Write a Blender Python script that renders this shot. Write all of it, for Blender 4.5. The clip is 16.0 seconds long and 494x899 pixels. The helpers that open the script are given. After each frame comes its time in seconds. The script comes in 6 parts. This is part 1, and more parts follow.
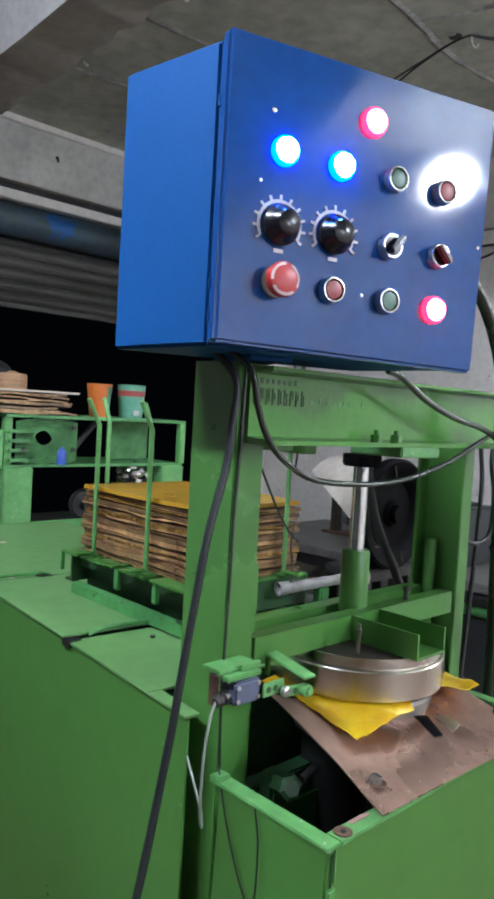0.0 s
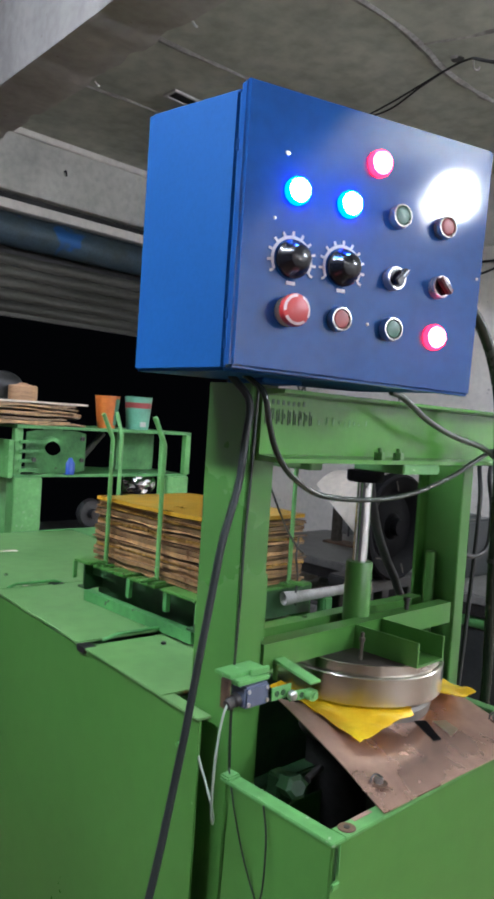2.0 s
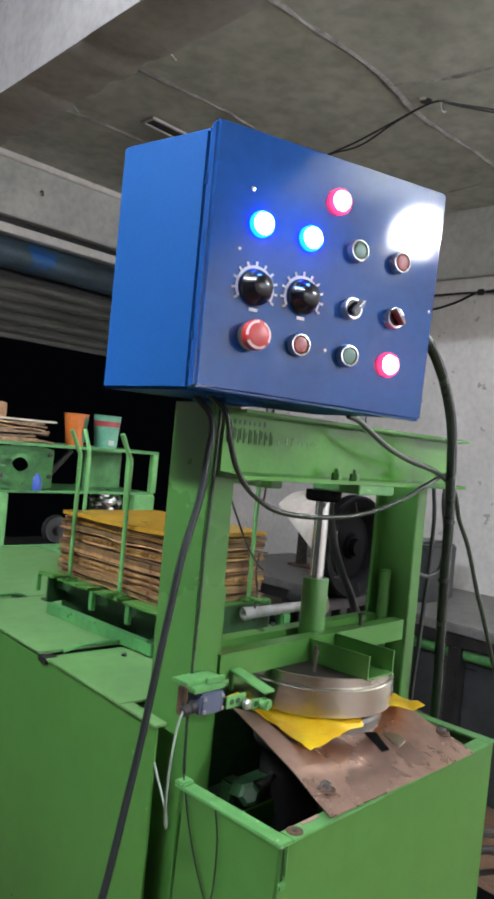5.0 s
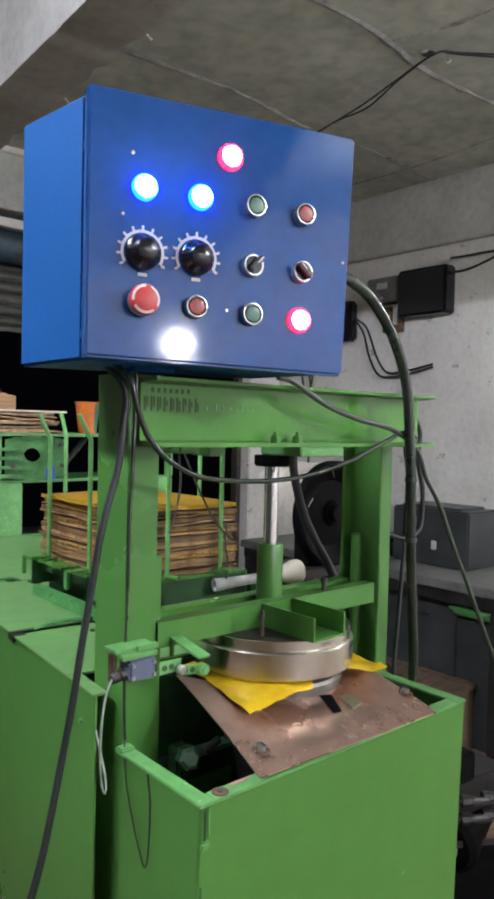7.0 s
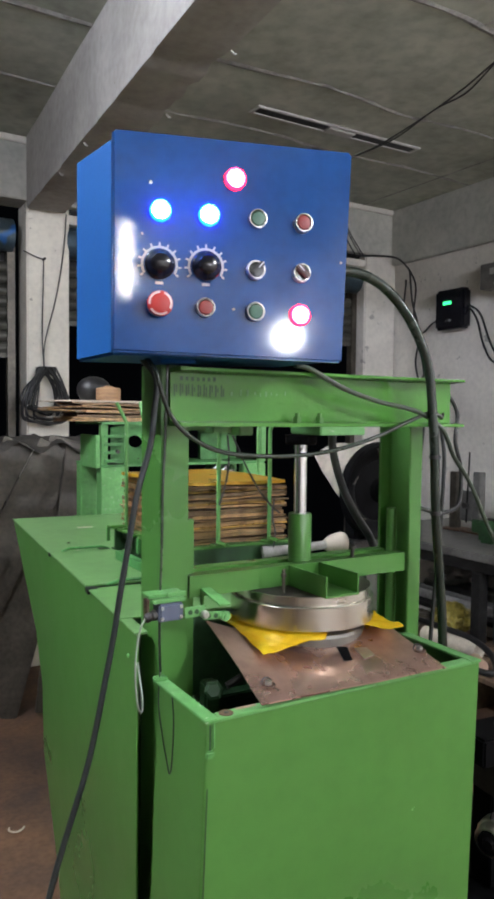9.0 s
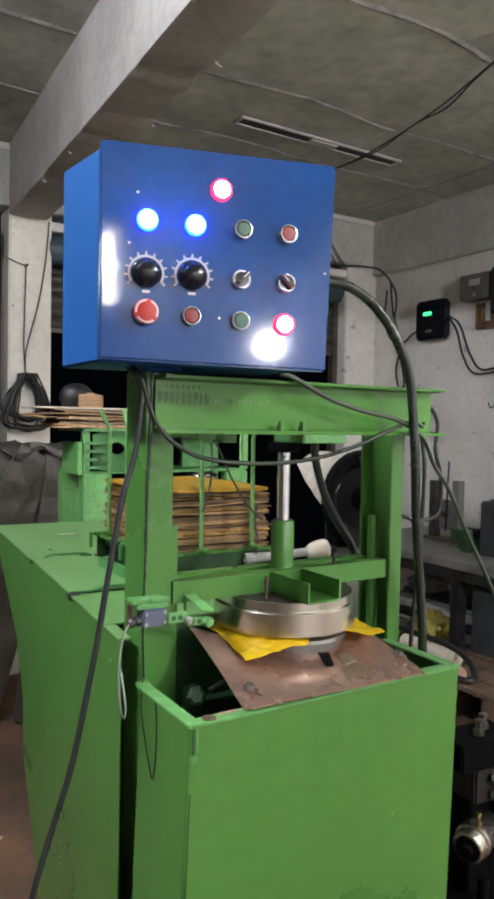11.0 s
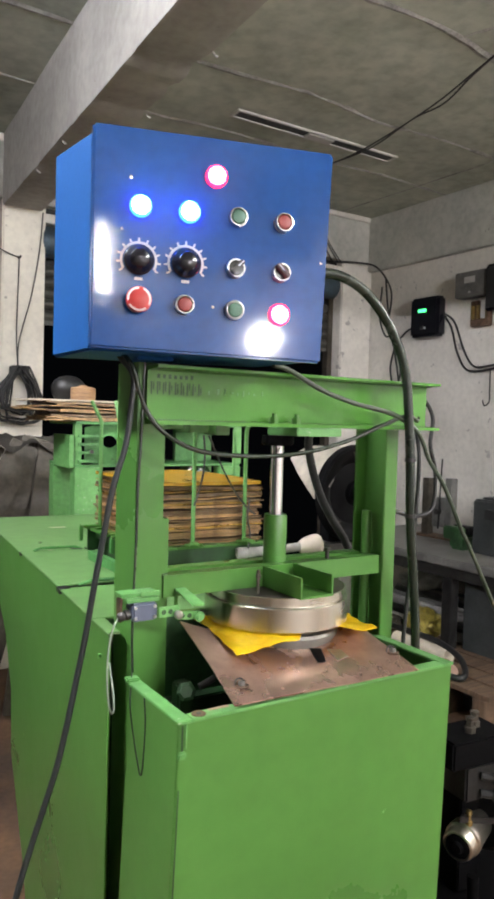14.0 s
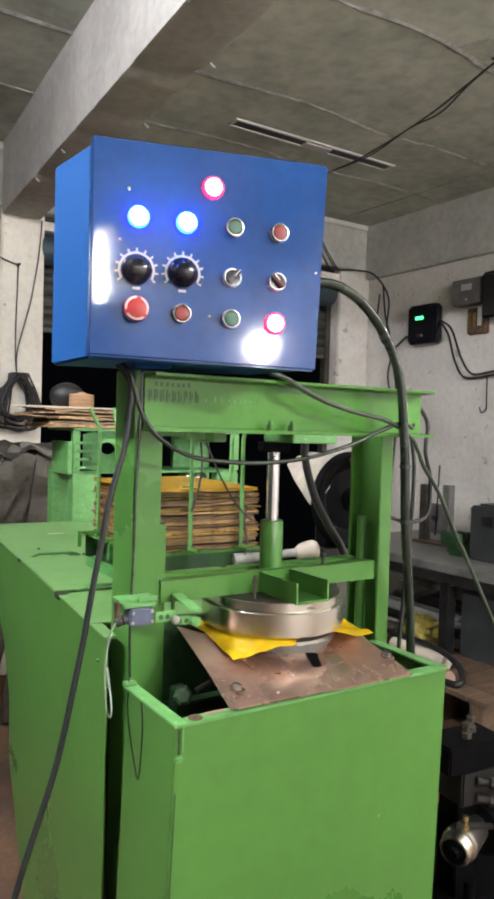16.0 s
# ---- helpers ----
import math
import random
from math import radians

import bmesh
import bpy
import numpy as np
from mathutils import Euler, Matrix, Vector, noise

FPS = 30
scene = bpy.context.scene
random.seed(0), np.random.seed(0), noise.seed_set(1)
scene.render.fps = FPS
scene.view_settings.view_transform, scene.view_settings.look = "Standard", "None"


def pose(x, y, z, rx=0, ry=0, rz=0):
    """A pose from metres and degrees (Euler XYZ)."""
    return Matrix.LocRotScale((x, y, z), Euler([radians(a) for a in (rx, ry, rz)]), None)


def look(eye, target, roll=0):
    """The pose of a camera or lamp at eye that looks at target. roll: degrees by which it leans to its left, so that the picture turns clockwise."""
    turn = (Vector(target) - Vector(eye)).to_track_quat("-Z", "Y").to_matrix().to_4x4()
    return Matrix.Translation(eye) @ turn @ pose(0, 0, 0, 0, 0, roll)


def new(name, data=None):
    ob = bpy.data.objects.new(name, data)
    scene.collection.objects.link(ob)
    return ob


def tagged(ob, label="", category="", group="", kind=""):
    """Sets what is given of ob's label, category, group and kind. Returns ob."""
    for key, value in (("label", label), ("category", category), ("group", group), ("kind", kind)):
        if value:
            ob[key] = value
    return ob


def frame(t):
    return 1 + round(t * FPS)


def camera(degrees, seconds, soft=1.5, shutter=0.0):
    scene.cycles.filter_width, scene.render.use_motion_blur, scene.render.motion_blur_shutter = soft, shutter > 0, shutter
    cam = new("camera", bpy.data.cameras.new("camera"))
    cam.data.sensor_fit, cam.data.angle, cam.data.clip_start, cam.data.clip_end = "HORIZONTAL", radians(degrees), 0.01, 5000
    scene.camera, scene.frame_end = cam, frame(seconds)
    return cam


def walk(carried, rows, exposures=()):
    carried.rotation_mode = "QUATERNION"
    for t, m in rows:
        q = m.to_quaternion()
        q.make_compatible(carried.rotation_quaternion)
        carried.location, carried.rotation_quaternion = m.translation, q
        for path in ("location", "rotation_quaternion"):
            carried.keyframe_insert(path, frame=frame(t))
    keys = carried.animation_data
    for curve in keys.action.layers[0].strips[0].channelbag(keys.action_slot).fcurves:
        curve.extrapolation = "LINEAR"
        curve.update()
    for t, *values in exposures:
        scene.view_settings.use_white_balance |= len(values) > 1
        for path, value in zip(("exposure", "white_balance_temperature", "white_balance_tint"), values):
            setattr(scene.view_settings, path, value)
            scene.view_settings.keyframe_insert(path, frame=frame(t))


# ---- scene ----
cam = camera(37.3, 16.0, soft=3.3)
PATH = [
    (0, (-0.401, -0.633, 1.703), (0.75, 0.999, 1.602), 3.3),
    (0.5, (-0.436, -0.65, 1.708), (0.706, 0.986, 1.561), 5.3),
    (1, (-0.448, -0.66, 1.718), (0.683, 0.988, 1.631), 5.1),
    (1.5, (-0.442, -0.666, 1.717), (0.696, 0.976, 1.639), 4.2),
    (2, (-0.447, -0.671, 1.716), (0.703, 0.963, 1.639), 3.8),
    (2.5, (-0.452, -0.678, 1.714), (0.727, 0.936, 1.639), 3.6),
    (3, (-0.458, -0.688, 1.712), (0.733, 0.917, 1.66), 3.4),
    (5.5, (-0.466, -0.741, 1.708), (0.75, 0.847, 1.713), 5.4),
    (6, (-0.426, -0.768, 1.698), (0.789, 0.82, 1.684), 2.1),
    (6.5, (-0.358, -0.77, 1.689), (0.722, 0.912, 1.624), 2.9),
    (7, (-0.292, -0.83, 1.695), (0.779, 0.858, 1.633), 1.3),
    (7.5, (-0.23, -0.945, 1.714), (0.591, 0.874, 1.582), 3.9),
    (8, (-0.206, -1.028, 1.702), (0.563, 0.815, 1.587), 2.3),
    (8.5, (-0.202, -1.055, 1.686), (0.538, 0.799, 1.568), 1.1),
    (9, (-0.202, -1.068, 1.682), (0.539, 0.788, 1.591), 0.6),
    (9.5, (-0.201, -1.073, 1.685), (0.554, 0.777, 1.597), 0.6),
    (10, (-0.207, -1.082, 1.682), (0.559, 0.764, 1.616), 0.6),
    (12.5, (-0.214, -1.067, 1.68), (0.599, 0.759, 1.604), 1.5),
    (13, (-0.203, -1.063, 1.678), (0.606, 0.765, 1.598), 1.6),
    (13.5, (-0.209, -1.059, 1.674), (0.604, 0.766, 1.583), 1.7),
    (14, (-0.204, -1.061, 1.673), (0.602, 0.767, 1.596), 1.6),
    (14.5, (-0.199, -1.07, 1.673), (0.609, 0.758, 1.61), 1.2),
    (15, (-0.201, -1.065, 1.676), (0.62, 0.756, 1.595), 1.3),
    (15.5, (-0.198, -1.071, 1.675), (0.63, 0.748, 1.605), 1.6),
    (16, (-0.207, -1.077, 1.674), (0.603, 0.751, 1.615), 1.6),
]
EXPOSURES = [
    (0, -0.40, 5900, 10),
    (3, -0.29, 6100, 10),
    (5.5, -0.28, 6250, 10),
    (7, -0.27, 6300, 10),
    (8, -0.30, 6300, 10),
    (10, -0.22, 6450, 10),
    (12, -0.23, 6800, 10),
    (12.5, -0.25, 6900, 11),
    (13.1, 0.09, 6850, 10),
    (16, 0.14, 6850, 10),
]
walk(cam, [(t, look(eye, target, roll)) for t, eye, target, roll in PATH], EXPOSURES)

# ---- light ----
world = bpy.data.worlds.new("night")
scene.world = world
world.use_nodes = True
world.node_tree.nodes["Background"].inputs["Color"].default_value = (0.25, 0.3, 0.4, 1)
world.node_tree.nodes["Background"].inputs["Strength"].default_value = 0.004
scene.view_settings.exposure = 0.0


# ---- materials ----
def mat(name, colour, rough=0.5, metal=0.0, vary=0.25, scale=6.0, fine=60.0, bump=0.15, spec=0.5, second=None, coat=0.0, stretch=(1, 1, 1), per_object=0.0, rough_vary=0.12, chips=None):
    """Principled surface with stains, grain and fine relief, at two scales in metres of the thing."""
    m = bpy.data.materials.new(name)
    m.use_nodes = True
    nt = m.node_tree
    p = nt.nodes["Principled BSDF"]
    tc = nt.nodes.new("ShaderNodeTexCoord")
    mp = nt.nodes.new("ShaderNodeMapping")
    mp.inputs["Scale"].default_value = stretch
    nt.links.new(tc.outputs["Object"], mp.inputs["Vector"])
    big = nt.nodes.new("ShaderNodeTexNoise")
    big.inputs["Scale"].default_value, big.inputs["Detail"].default_value, big.inputs["Roughness"].default_value = scale, 6, 0.6
    small = nt.nodes.new("ShaderNodeTexNoise")
    small.inputs["Scale"].default_value, small.inputs["Detail"].default_value = fine, 4
    for n in (big, small):
        nt.links.new(mp.outputs[0], n.inputs["Vector"])
    a = Vector(colour[:3])
    b = Vector(second[:3]) if second else a * (1 - vary * 1.6)
    ramp = nt.nodes.new("ShaderNodeValToRGB")
    ramp.color_ramp.elements[0].position, ramp.color_ramp.elements[1].position = 0.32, 0.66
    ramp.color_ramp.elements[0].color = (*b, 1)
    ramp.color_ramp.elements[1].color = (*a, 1)
    nt.links.new(big.outputs["Fac"], ramp.inputs["Fac"])
    mix = nt.nodes.new("ShaderNodeMix")
    mix.data_type, mix.blend_type = "RGBA", "MULTIPLY"
    mix.inputs["Factor"].default_value = min(1.0, vary * 1.5)
    nt.links.new(ramp.outputs["Color"], mix.inputs["A"])
    gr = nt.nodes.new("ShaderNodeValToRGB")
    gr.color_ramp.elements[0].position, gr.color_ramp.elements[1].position = 0.3, 0.6
    gr.color_ramp.elements[0].color = (0.55, 0.55, 0.55, 1)
    nt.links.new(small.outputs["Fac"], gr.inputs["Fac"])
    nt.links.new(gr.outputs["Color"], mix.inputs["B"])
    out = mix.outputs["Result"]
    if chips:
        chip_colour, chip_scale, limit = chips
        spots = nt.nodes.new("ShaderNodeTexNoise")
        spots.inputs["Scale"].default_value, spots.inputs["Detail"].default_value, spots.inputs["Roughness"].default_value = chip_scale, 3, 0.65
        nt.links.new(tc.outputs["Object"], spots.inputs["Vector"])
        cut = nt.nodes.new("ShaderNodeMapRange")
        cut.inputs["From Min"].default_value, cut.inputs["From Max"].default_value = limit, limit + 0.025
        nt.links.new(spots.outputs["Fac"], cut.inputs["Value"])
        worn = nt.nodes.new("ShaderNodeMix")
        worn.data_type = "RGBA"
        nt.links.new(cut.outputs[0], worn.inputs["Factor"])
        nt.links.new(out, worn.inputs["A"])
        worn.inputs["B"].default_value = (*chip_colour, 1)
        out = worn.outputs["Result"]
    if per_object:
        info = nt.nodes.new("ShaderNodeObjectInfo")
        hsv = nt.nodes.new("ShaderNodeHueSaturation")
        rng = nt.nodes.new("ShaderNodeMapRange")
        rng.inputs["To Min"].default_value, rng.inputs["To Max"].default_value = 1 - per_object, 1 + per_object
        nt.links.new(info.outputs["Random"], rng.inputs["Value"])
        nt.links.new(rng.outputs[0], hsv.inputs["Value"])
        nt.links.new(out, hsv.inputs["Color"])
        out = hsv.outputs["Color"]
    nt.links.new(out, p.inputs["Base Color"])
    rr = nt.nodes.new("ShaderNodeMapRange")
    rr.inputs["To Min"].default_value, rr.inputs["To Max"].default_value = max(0.02, rough - rough_vary), min(1, rough + rough_vary)
    nt.links.new(big.outputs["Fac"], rr.inputs["Value"])
    nt.links.new(rr.outputs[0], p.inputs["Roughness"])
    p.inputs["Metallic"].default_value = metal
    p.inputs["Specular IOR Level"].default_value = spec
    p.inputs["Coat Weight"].default_value = coat
    p.inputs["Coat Roughness"].default_value = 0.12
    if bump:
        bp = nt.nodes.new("ShaderNodeBump")
        bp.inputs["Strength"].default_value, bp.inputs["Distance"].default_value = bump, 0.004
        add = nt.nodes.new("ShaderNodeMath")
        add.operation = "ADD"
        nt.links.new(big.outputs["Fac"], add.inputs[0])
        nt.links.new(small.outputs["Fac"], add.inputs[1])
        nt.links.new(add.outputs[0], bp.inputs["Height"])
        nt.links.new(bp.outputs["Normal"], p.inputs["Normal"])
    return m


def glow(name, colour, strength):
    m = bpy.data.materials.new(name)
    m.use_nodes = True
    p = m.node_tree.nodes["Principled BSDF"]
    p.inputs["Base Color"].default_value = (*colour, 1)
    p.inputs["Emission Color"].default_value = (*colour, 1)
    p.inputs["Emission Strength"].default_value = strength
    p.inputs["Roughness"].default_value = 0.25
    return m


GREEN = mat("green_enamel", (0.074, 0.212, 0.041), 0.31, vary=0.10, scale=1.8, fine=30, bump=0.05, second=(0.054, 0.164, 0.031), rough_vary=0.18, chips=((0.14, 0.32, 0.11), 23, 0.745))
GREEN_GLOSS = mat("fresh_green_enamel", (0.076, 0.252, 0.034), 0.20, vary=0.10, scale=4, fine=60, bump=0.16, second=(0.055, 0.190, 0.026), rough_vary=0.10, chips=((0.14, 0.32, 0.11), 23, 0.745))
GREEN_OLD = mat("green_enamel_worn", (0.10, 0.33, 0.09), 0.5, vary=0.3, scale=9, fine=60, bump=0.25, second=(0.05, 0.18, 0.05), chips=((0.05, 0.06, 0.035), 18, 0.68))
BLUE = mat("blue_powder_coat", (0.009, 0.076, 0.255), 0.62, vary=0.1, scale=4, fine=160, bump=0.05, spec=0.12, second=(0.008, 0.066, 0.22), rough_vary=0.08)
NAVY = mat("blue_gloss_door", (0.014, 0.074, 0.265), 0.075, vary=0.14, scale=7, fine=60, bump=0.018, spec=0.44, second=(0.011, 0.060, 0.22), rough_vary=0.045, chips=((0.35, 0.40, 0.55), 75, 0.765))
STEEL = mat("turned_steel", (0.78, 0.74, 0.66), 0.30, 1.0, vary=0.12, scale=5, fine=30, bump=0.01, stretch=(1, 1, 30), rough_vary=0.05)
DIE_STEEL = mat("turned_die_steel", (0.60, 0.57, 0.50), 0.27, 1.0, vary=0.06, scale=5, fine=16, bump=0.0, stretch=(1, 1, 3), second=(0.55, 0.52, 0.45), rough_vary=0.03)
turning = DIE_STEEL.node_tree.nodes.new("ShaderNodeTangent")
turning.direction_type, turning.axis = "RADIAL", "Z"
turned = DIE_STEEL.node_tree.nodes["Principled BSDF"]
DIE_STEEL.node_tree.links.new(turning.outputs[0], turned.inputs["Tangent"])
turned.inputs["Anisotropic"].default_value = 0.6
turned.inputs["Anisotropic Rotation"].default_value = 0.25
CHROME = mat("chrome_rod", (0.8, 0.8, 0.8), 0.12, 1.0, vary=0.05, bump=0.0)
DARK_STEEL = mat("dark_steel", (0.10, 0.095, 0.09), 0.45, 0.8, vary=0.3, scale=12, bump=0.15)
COPPER = mat("brown_sheet", (0.60, 0.40, 0.315), 0.27, 0.8, vary=0.25, scale=9, fine=40, bump=0.05, second=(0.40, 0.25, 0.195), rough_vary=0.20)
YELLOW = mat("yellow_foil_board", (0.86, 0.62, 0.02), 0.2, 0.3, vary=0.2, scale=16, bump=0.10, second=(0.78, 0.42, 0.008), rough_vary=0.15)
MOTOR_BLACK = mat("sooty_black_enamel", (0.005, 0.005, 0.0055), 0.6, vary=0.3, bump=0.08, spec=0.04)
CARTON = mat("pale_dusty_carton", (0.78, 0.71, 0.60), 0.75, vary=0.2, scale=7, bump=0.15)
CARD = mat("brown_card_edges", (0.46, 0.28, 0.115), 0.36, vary=0.45, scale=26, fine=120, bump=0.3, second=(0.13, 0.065, 0.03), per_object=0.5, rough_vary=0.3)
BLACK = mat("black_rubber", (0.018, 0.018, 0.018), 0.45, vary=0.3, bump=0.1)
BLACK_GLOSS = mat("black_plastic", (0.009, 0.009, 0.013), 0.2, vary=0.2, bump=0.05)
HOSE = mat("dark_green_grey_hose", (0.024, 0.034, 0.024), 0.26, vary=0.2, bump=0.05)
GREY_CABLE = mat("grey_cable", (0.055, 0.075, 0.05), 0.35, vary=0.2, bump=0.05)
GREY_PALE = mat("pale_grey_green_cable", (0.26, 0.31, 0.24), 0.45, vary=0.15, bump=0.03)
WALL = mat("limewashed_wall", (0.78, 0.745, 0.68), 0.85, vary=0.16, scale=2.2, fine=26, bump=0.3, second=(0.63, 0.60, 0.545), chips=((0.42, 0.40, 0.37), 9, 0.66))
CEIL = mat("bare_concrete_ceiling", (0.54, 0.555, 0.465), 0.9, vary=0.36, scale=1.7, fine=11, bump=0.45, second=(0.32, 0.335, 0.275))
BEAM = mat("cement_beam", (0.43, 0.41, 0.375), 0.9, vary=0.24, scale=2.6, fine=22, bump=0.35, second=(0.32, 0.305, 0.275), chips=((0.22, 0.20, 0.17), 26, 0.70))
FLOOR = mat("red_brown_floor", (0.22, 0.118, 0.062), 0.75, vary=0.4, scale=3, fine=40, bump=0.4, second=(0.085, 0.055, 0.04))
SHUTTER = mat("rolling_shutter_steel", (0.105, 0.102, 0.085), 0.5, 0.3, vary=0.5, scale=3.2, bump=0.3, second=(0.036, 0.036, 0.028), stretch=(0.35, 1, 2))
SHEET = mat("grey_sheet_metal", (0.115, 0.102, 0.080), 0.40, 0.4, vary=0.4, scale=5, fine=40, bump=0.15, second=(0.055, 0.047, 0.036))
IRON = mat("oily_iron", (0.032, 0.031, 0.030), 0.5, 0.35, vary=0.4, scale=14, bump=0.2)
WHITE = mat("white_plastic", (0.52, 0.51, 0.48), 0.45, vary=0.12, bump=0.03)
CREAM = mat("cream_board", (0.68, 0.60, 0.48), 0.7, vary=0.2, bump=0.1)
WOOD = mat("pale_wood", (0.46, 0.27, 0.14), 0.65, vary=0.3, scale=8, stretch=(1, 1, 8), bump=0.2)
ORANGE = mat("orange_plastic", (0.62, 0.17, 0.03), 0.4, vary=0.2, bump=0.03)
TEAL = mat("sea_green_plastic", (0.16, 0.42, 0.28), 0.35, vary=0.2, bump=0.03)
BLUE_PLASTIC = mat("blue_plastic", (0.03, 0.09, 0.42), 0.35, vary=0.15, bump=0.03)
RED = mat("red_plastic", (0.50, 0.035, 0.03), 0.35, vary=0.12, bump=0.03)
RED_DARK = mat("dull_red_plastic", (0.32, 0.05, 0.045), 0.4, vary=0.12, bump=0.03)
GREEN_BUTTON = mat("dull_green_plastic", (0.08, 0.19, 0.13), 0.4, vary=0.12, bump=0.03)
BEZEL = mat("satin_bezel", (0.55, 0.55, 0.53), 0.28, 0.9, vary=0.1, bump=0.03)
DIAL = mat("white_dial_print", (0.56, 0.57, 0.62), 0.5, vary=0.05, bump=0)
SWITCH_GREY = mat("blue_grey_switch", (0.10, 0.12, 0.18), 0.45, vary=0.15, bump=0.05)
# Glow of the rings that stand in for the halo of the lamps.
BLUE_HALO = glow("blue_halo_glow", (0.004, 0.035, 1.0), 30)
RED_HALO = glow("red_halo_glow", (1.0, 0.006, 0.022), 18)
BLUE_LIT = glow("lit_blue_lens", (0.14, 0.45, 1.0), 160)
RED_LIT = glow("lit_red_lens", (1.0, 0.08, 0.16), 90)
TUBE_DIM = glow("lit_fill_tube", (1.0, 1.0, 1.02), 380)
TUBE_FAINT = glow("lit_faint_tube", (1.0, 1.0, 1.02), 300)
# Lids paler and greyer: the sheen from above is put into their colour.
LID_GREEN = mat("pale_sheen_green_enamel", (0.155, 0.30, 0.105), 0.4, vary=0.2, scale=3, fine=30, bump=0.06, second=(0.105, 0.245, 0.07), chips=((0.05, 0.07, 0.04), 16, 0.72))
TUBE_LIT = glow("lit_tube", (0.97, 1.0, 1.14), 900)
BULB_LIT = glow("lit_globe", (0.98, 1.0, 1.12), 800)
GREEN_PALE = mat("pale_green_enamel", (0.145, 0.375, 0.115), 0.45, vary=0.25, scale=8, fine=50, bump=0.2, second=(0.095, 0.28, 0.075), chips=((0.30, 0.40, 0.26), 60, 0.66))
MORTAR = mat("pale_mortar", (0.50, 0.49, 0.455), 0.9, vary=0.4, scale=9, bump=0.4)
SHUTTER_BLUE = mat("bluish_steel_hood", (0.050, 0.085, 0.115), 0.5, 0.3, vary=0.4, scale=5, bump=0.2, second=(0.040, 0.055, 0.055), chips=((0.012, 0.085, 0.26), 2.2, 0.60))
PILLAR = mat("cream_limewash", (0.84, 0.80, 0.69), 0.85, vary=0.14, scale=3, fine=30, bump=0.3, second=(0.70, 0.66, 0.57), chips=((0.45, 0.42, 0.36), 11, 0.67))
BAND = mat("grey_limewashed_band", (0.58, 0.575, 0.52), 0.88, vary=0.25, scale=2.6, fine=24, bump=0.4, second=(0.42, 0.42, 0.38), chips=((0.32, 0.31, 0.28), 8, 0.73))
WHITE_OLD = mat("old_white_paint", (0.5, 0.48, 0.44), 0.7, vary=0.35, scale=6, bump=0.2)
SHEET_PALE = mat("pale_grey_sheet_metal", (0.22, 0.215, 0.20), 0.5, 0.2, vary=0.3, scale=6, bump=0.12)
BRASS = mat("dull_brass", (0.45, 0.33, 0.14), 0.4, 0.9, vary=0.25, bump=0.05)
SACK = mat("dark_sackcloth", (0.10, 0.09, 0.075), 0.9, vary=0.4, scale=10, fine=200, bump=0.5)
FOIL = mat("silver_foil", (0.75, 0.75, 0.76), 0.18, 1.0, vary=0.1, bump=0.2)
# Stamped marks darker than the beam: their dark reflection is put into the colour.
STAMP = mat("dark_reflection_stamp", (0.036, 0.120, 0.030), 0.18, vary=0.3, bump=0.1)
DIAL_PINK = mat("pale_arrow_print", (0.80, 0.66, 0.64), 0.5, vary=0.1, bump=0)
RUST = mat("rusty_steel", (0.20, 0.12, 0.075), 0.7, 0.3, vary=0.45, scale=14, bump=0.3)
# Dark green paint; in recesses it also stands in for the shade there.
GREEN_DARK = mat("dark_and_shaded_green_enamel", (0.03, 0.10, 0.03), 0.5, vary=0.35, scale=7, bump=0.2, second=(0.012, 0.03, 0.012))
DIE_GREY = mat("grey_die_steel", (0.21, 0.20, 0.18), 0.45, 0.7, vary=0.2, scale=8, bump=0.04)
DIE_TOP = mat("oily_brown_steel", (0.06, 0.048, 0.038), 0.55, 0.3, vary=0.35, scale=10, bump=0.15)
PARTITION = mat("dark_grey_partition", (0.10, 0.095, 0.09), 0.8, vary=0.3, scale=2, bump=0.3)
PAPER = mat("cream_paper", (0.66, 0.58, 0.44), 0.75, vary=0.15, bump=0.1)
BLACK_RED = mat("dark_maroon_plastic", (0.06, 0.012, 0.012), 0.35, vary=0.2, bump=0.03)
CABLE_DARK = mat("dark_grey_cable", (0.017, 0.022, 0.022), 0.4, vary=0.25, bump=0.06)
GOLD_EDGE = mat("gold_brown_board_edges", (0.60, 0.36, 0.06), 0.28, 0.45, vary=0.45, scale=30, fine=120, bump=0.35, second=(0.22, 0.10, 0.03), per_object=0.35, rough_vary=0.2)
GOLD_TOP = mat("gold_foil_face", (0.62, 0.36, 0.03), 0.3, 0.3, vary=0.25, scale=9, bump=0.15, second=(0.45, 0.25, 0.02))
TOOL_GREY = mat("dark_grey_enamel", (0.045, 0.05, 0.05), 0.45, vary=0.3, scale=6, bump=0.1)
PINKISH = mat("pinkish_card", (0.45, 0.29, 0.22), 0.75, vary=0.2, bump=0.1)
PLANK = mat("dusty_plank", (0.17, 0.105, 0.062), 0.8, vary=0.4, scale=4, stretch=(1, 8, 1), bump=0.3)
OLD_YELLOW = mat("dull_yellow_wrapper", (0.42, 0.34, 0.07), 0.4, vary=0.35, scale=16, bump=0.2)
GREEN_LCD = glow("green_display", (0.05, 0.9, 0.25), 3)


# ---- shapes ----
MACHINE = pose(0, 0, 0, 0, 0, 3.0)
PANEL = pose(0, 0, 0, 0, 0, 0)
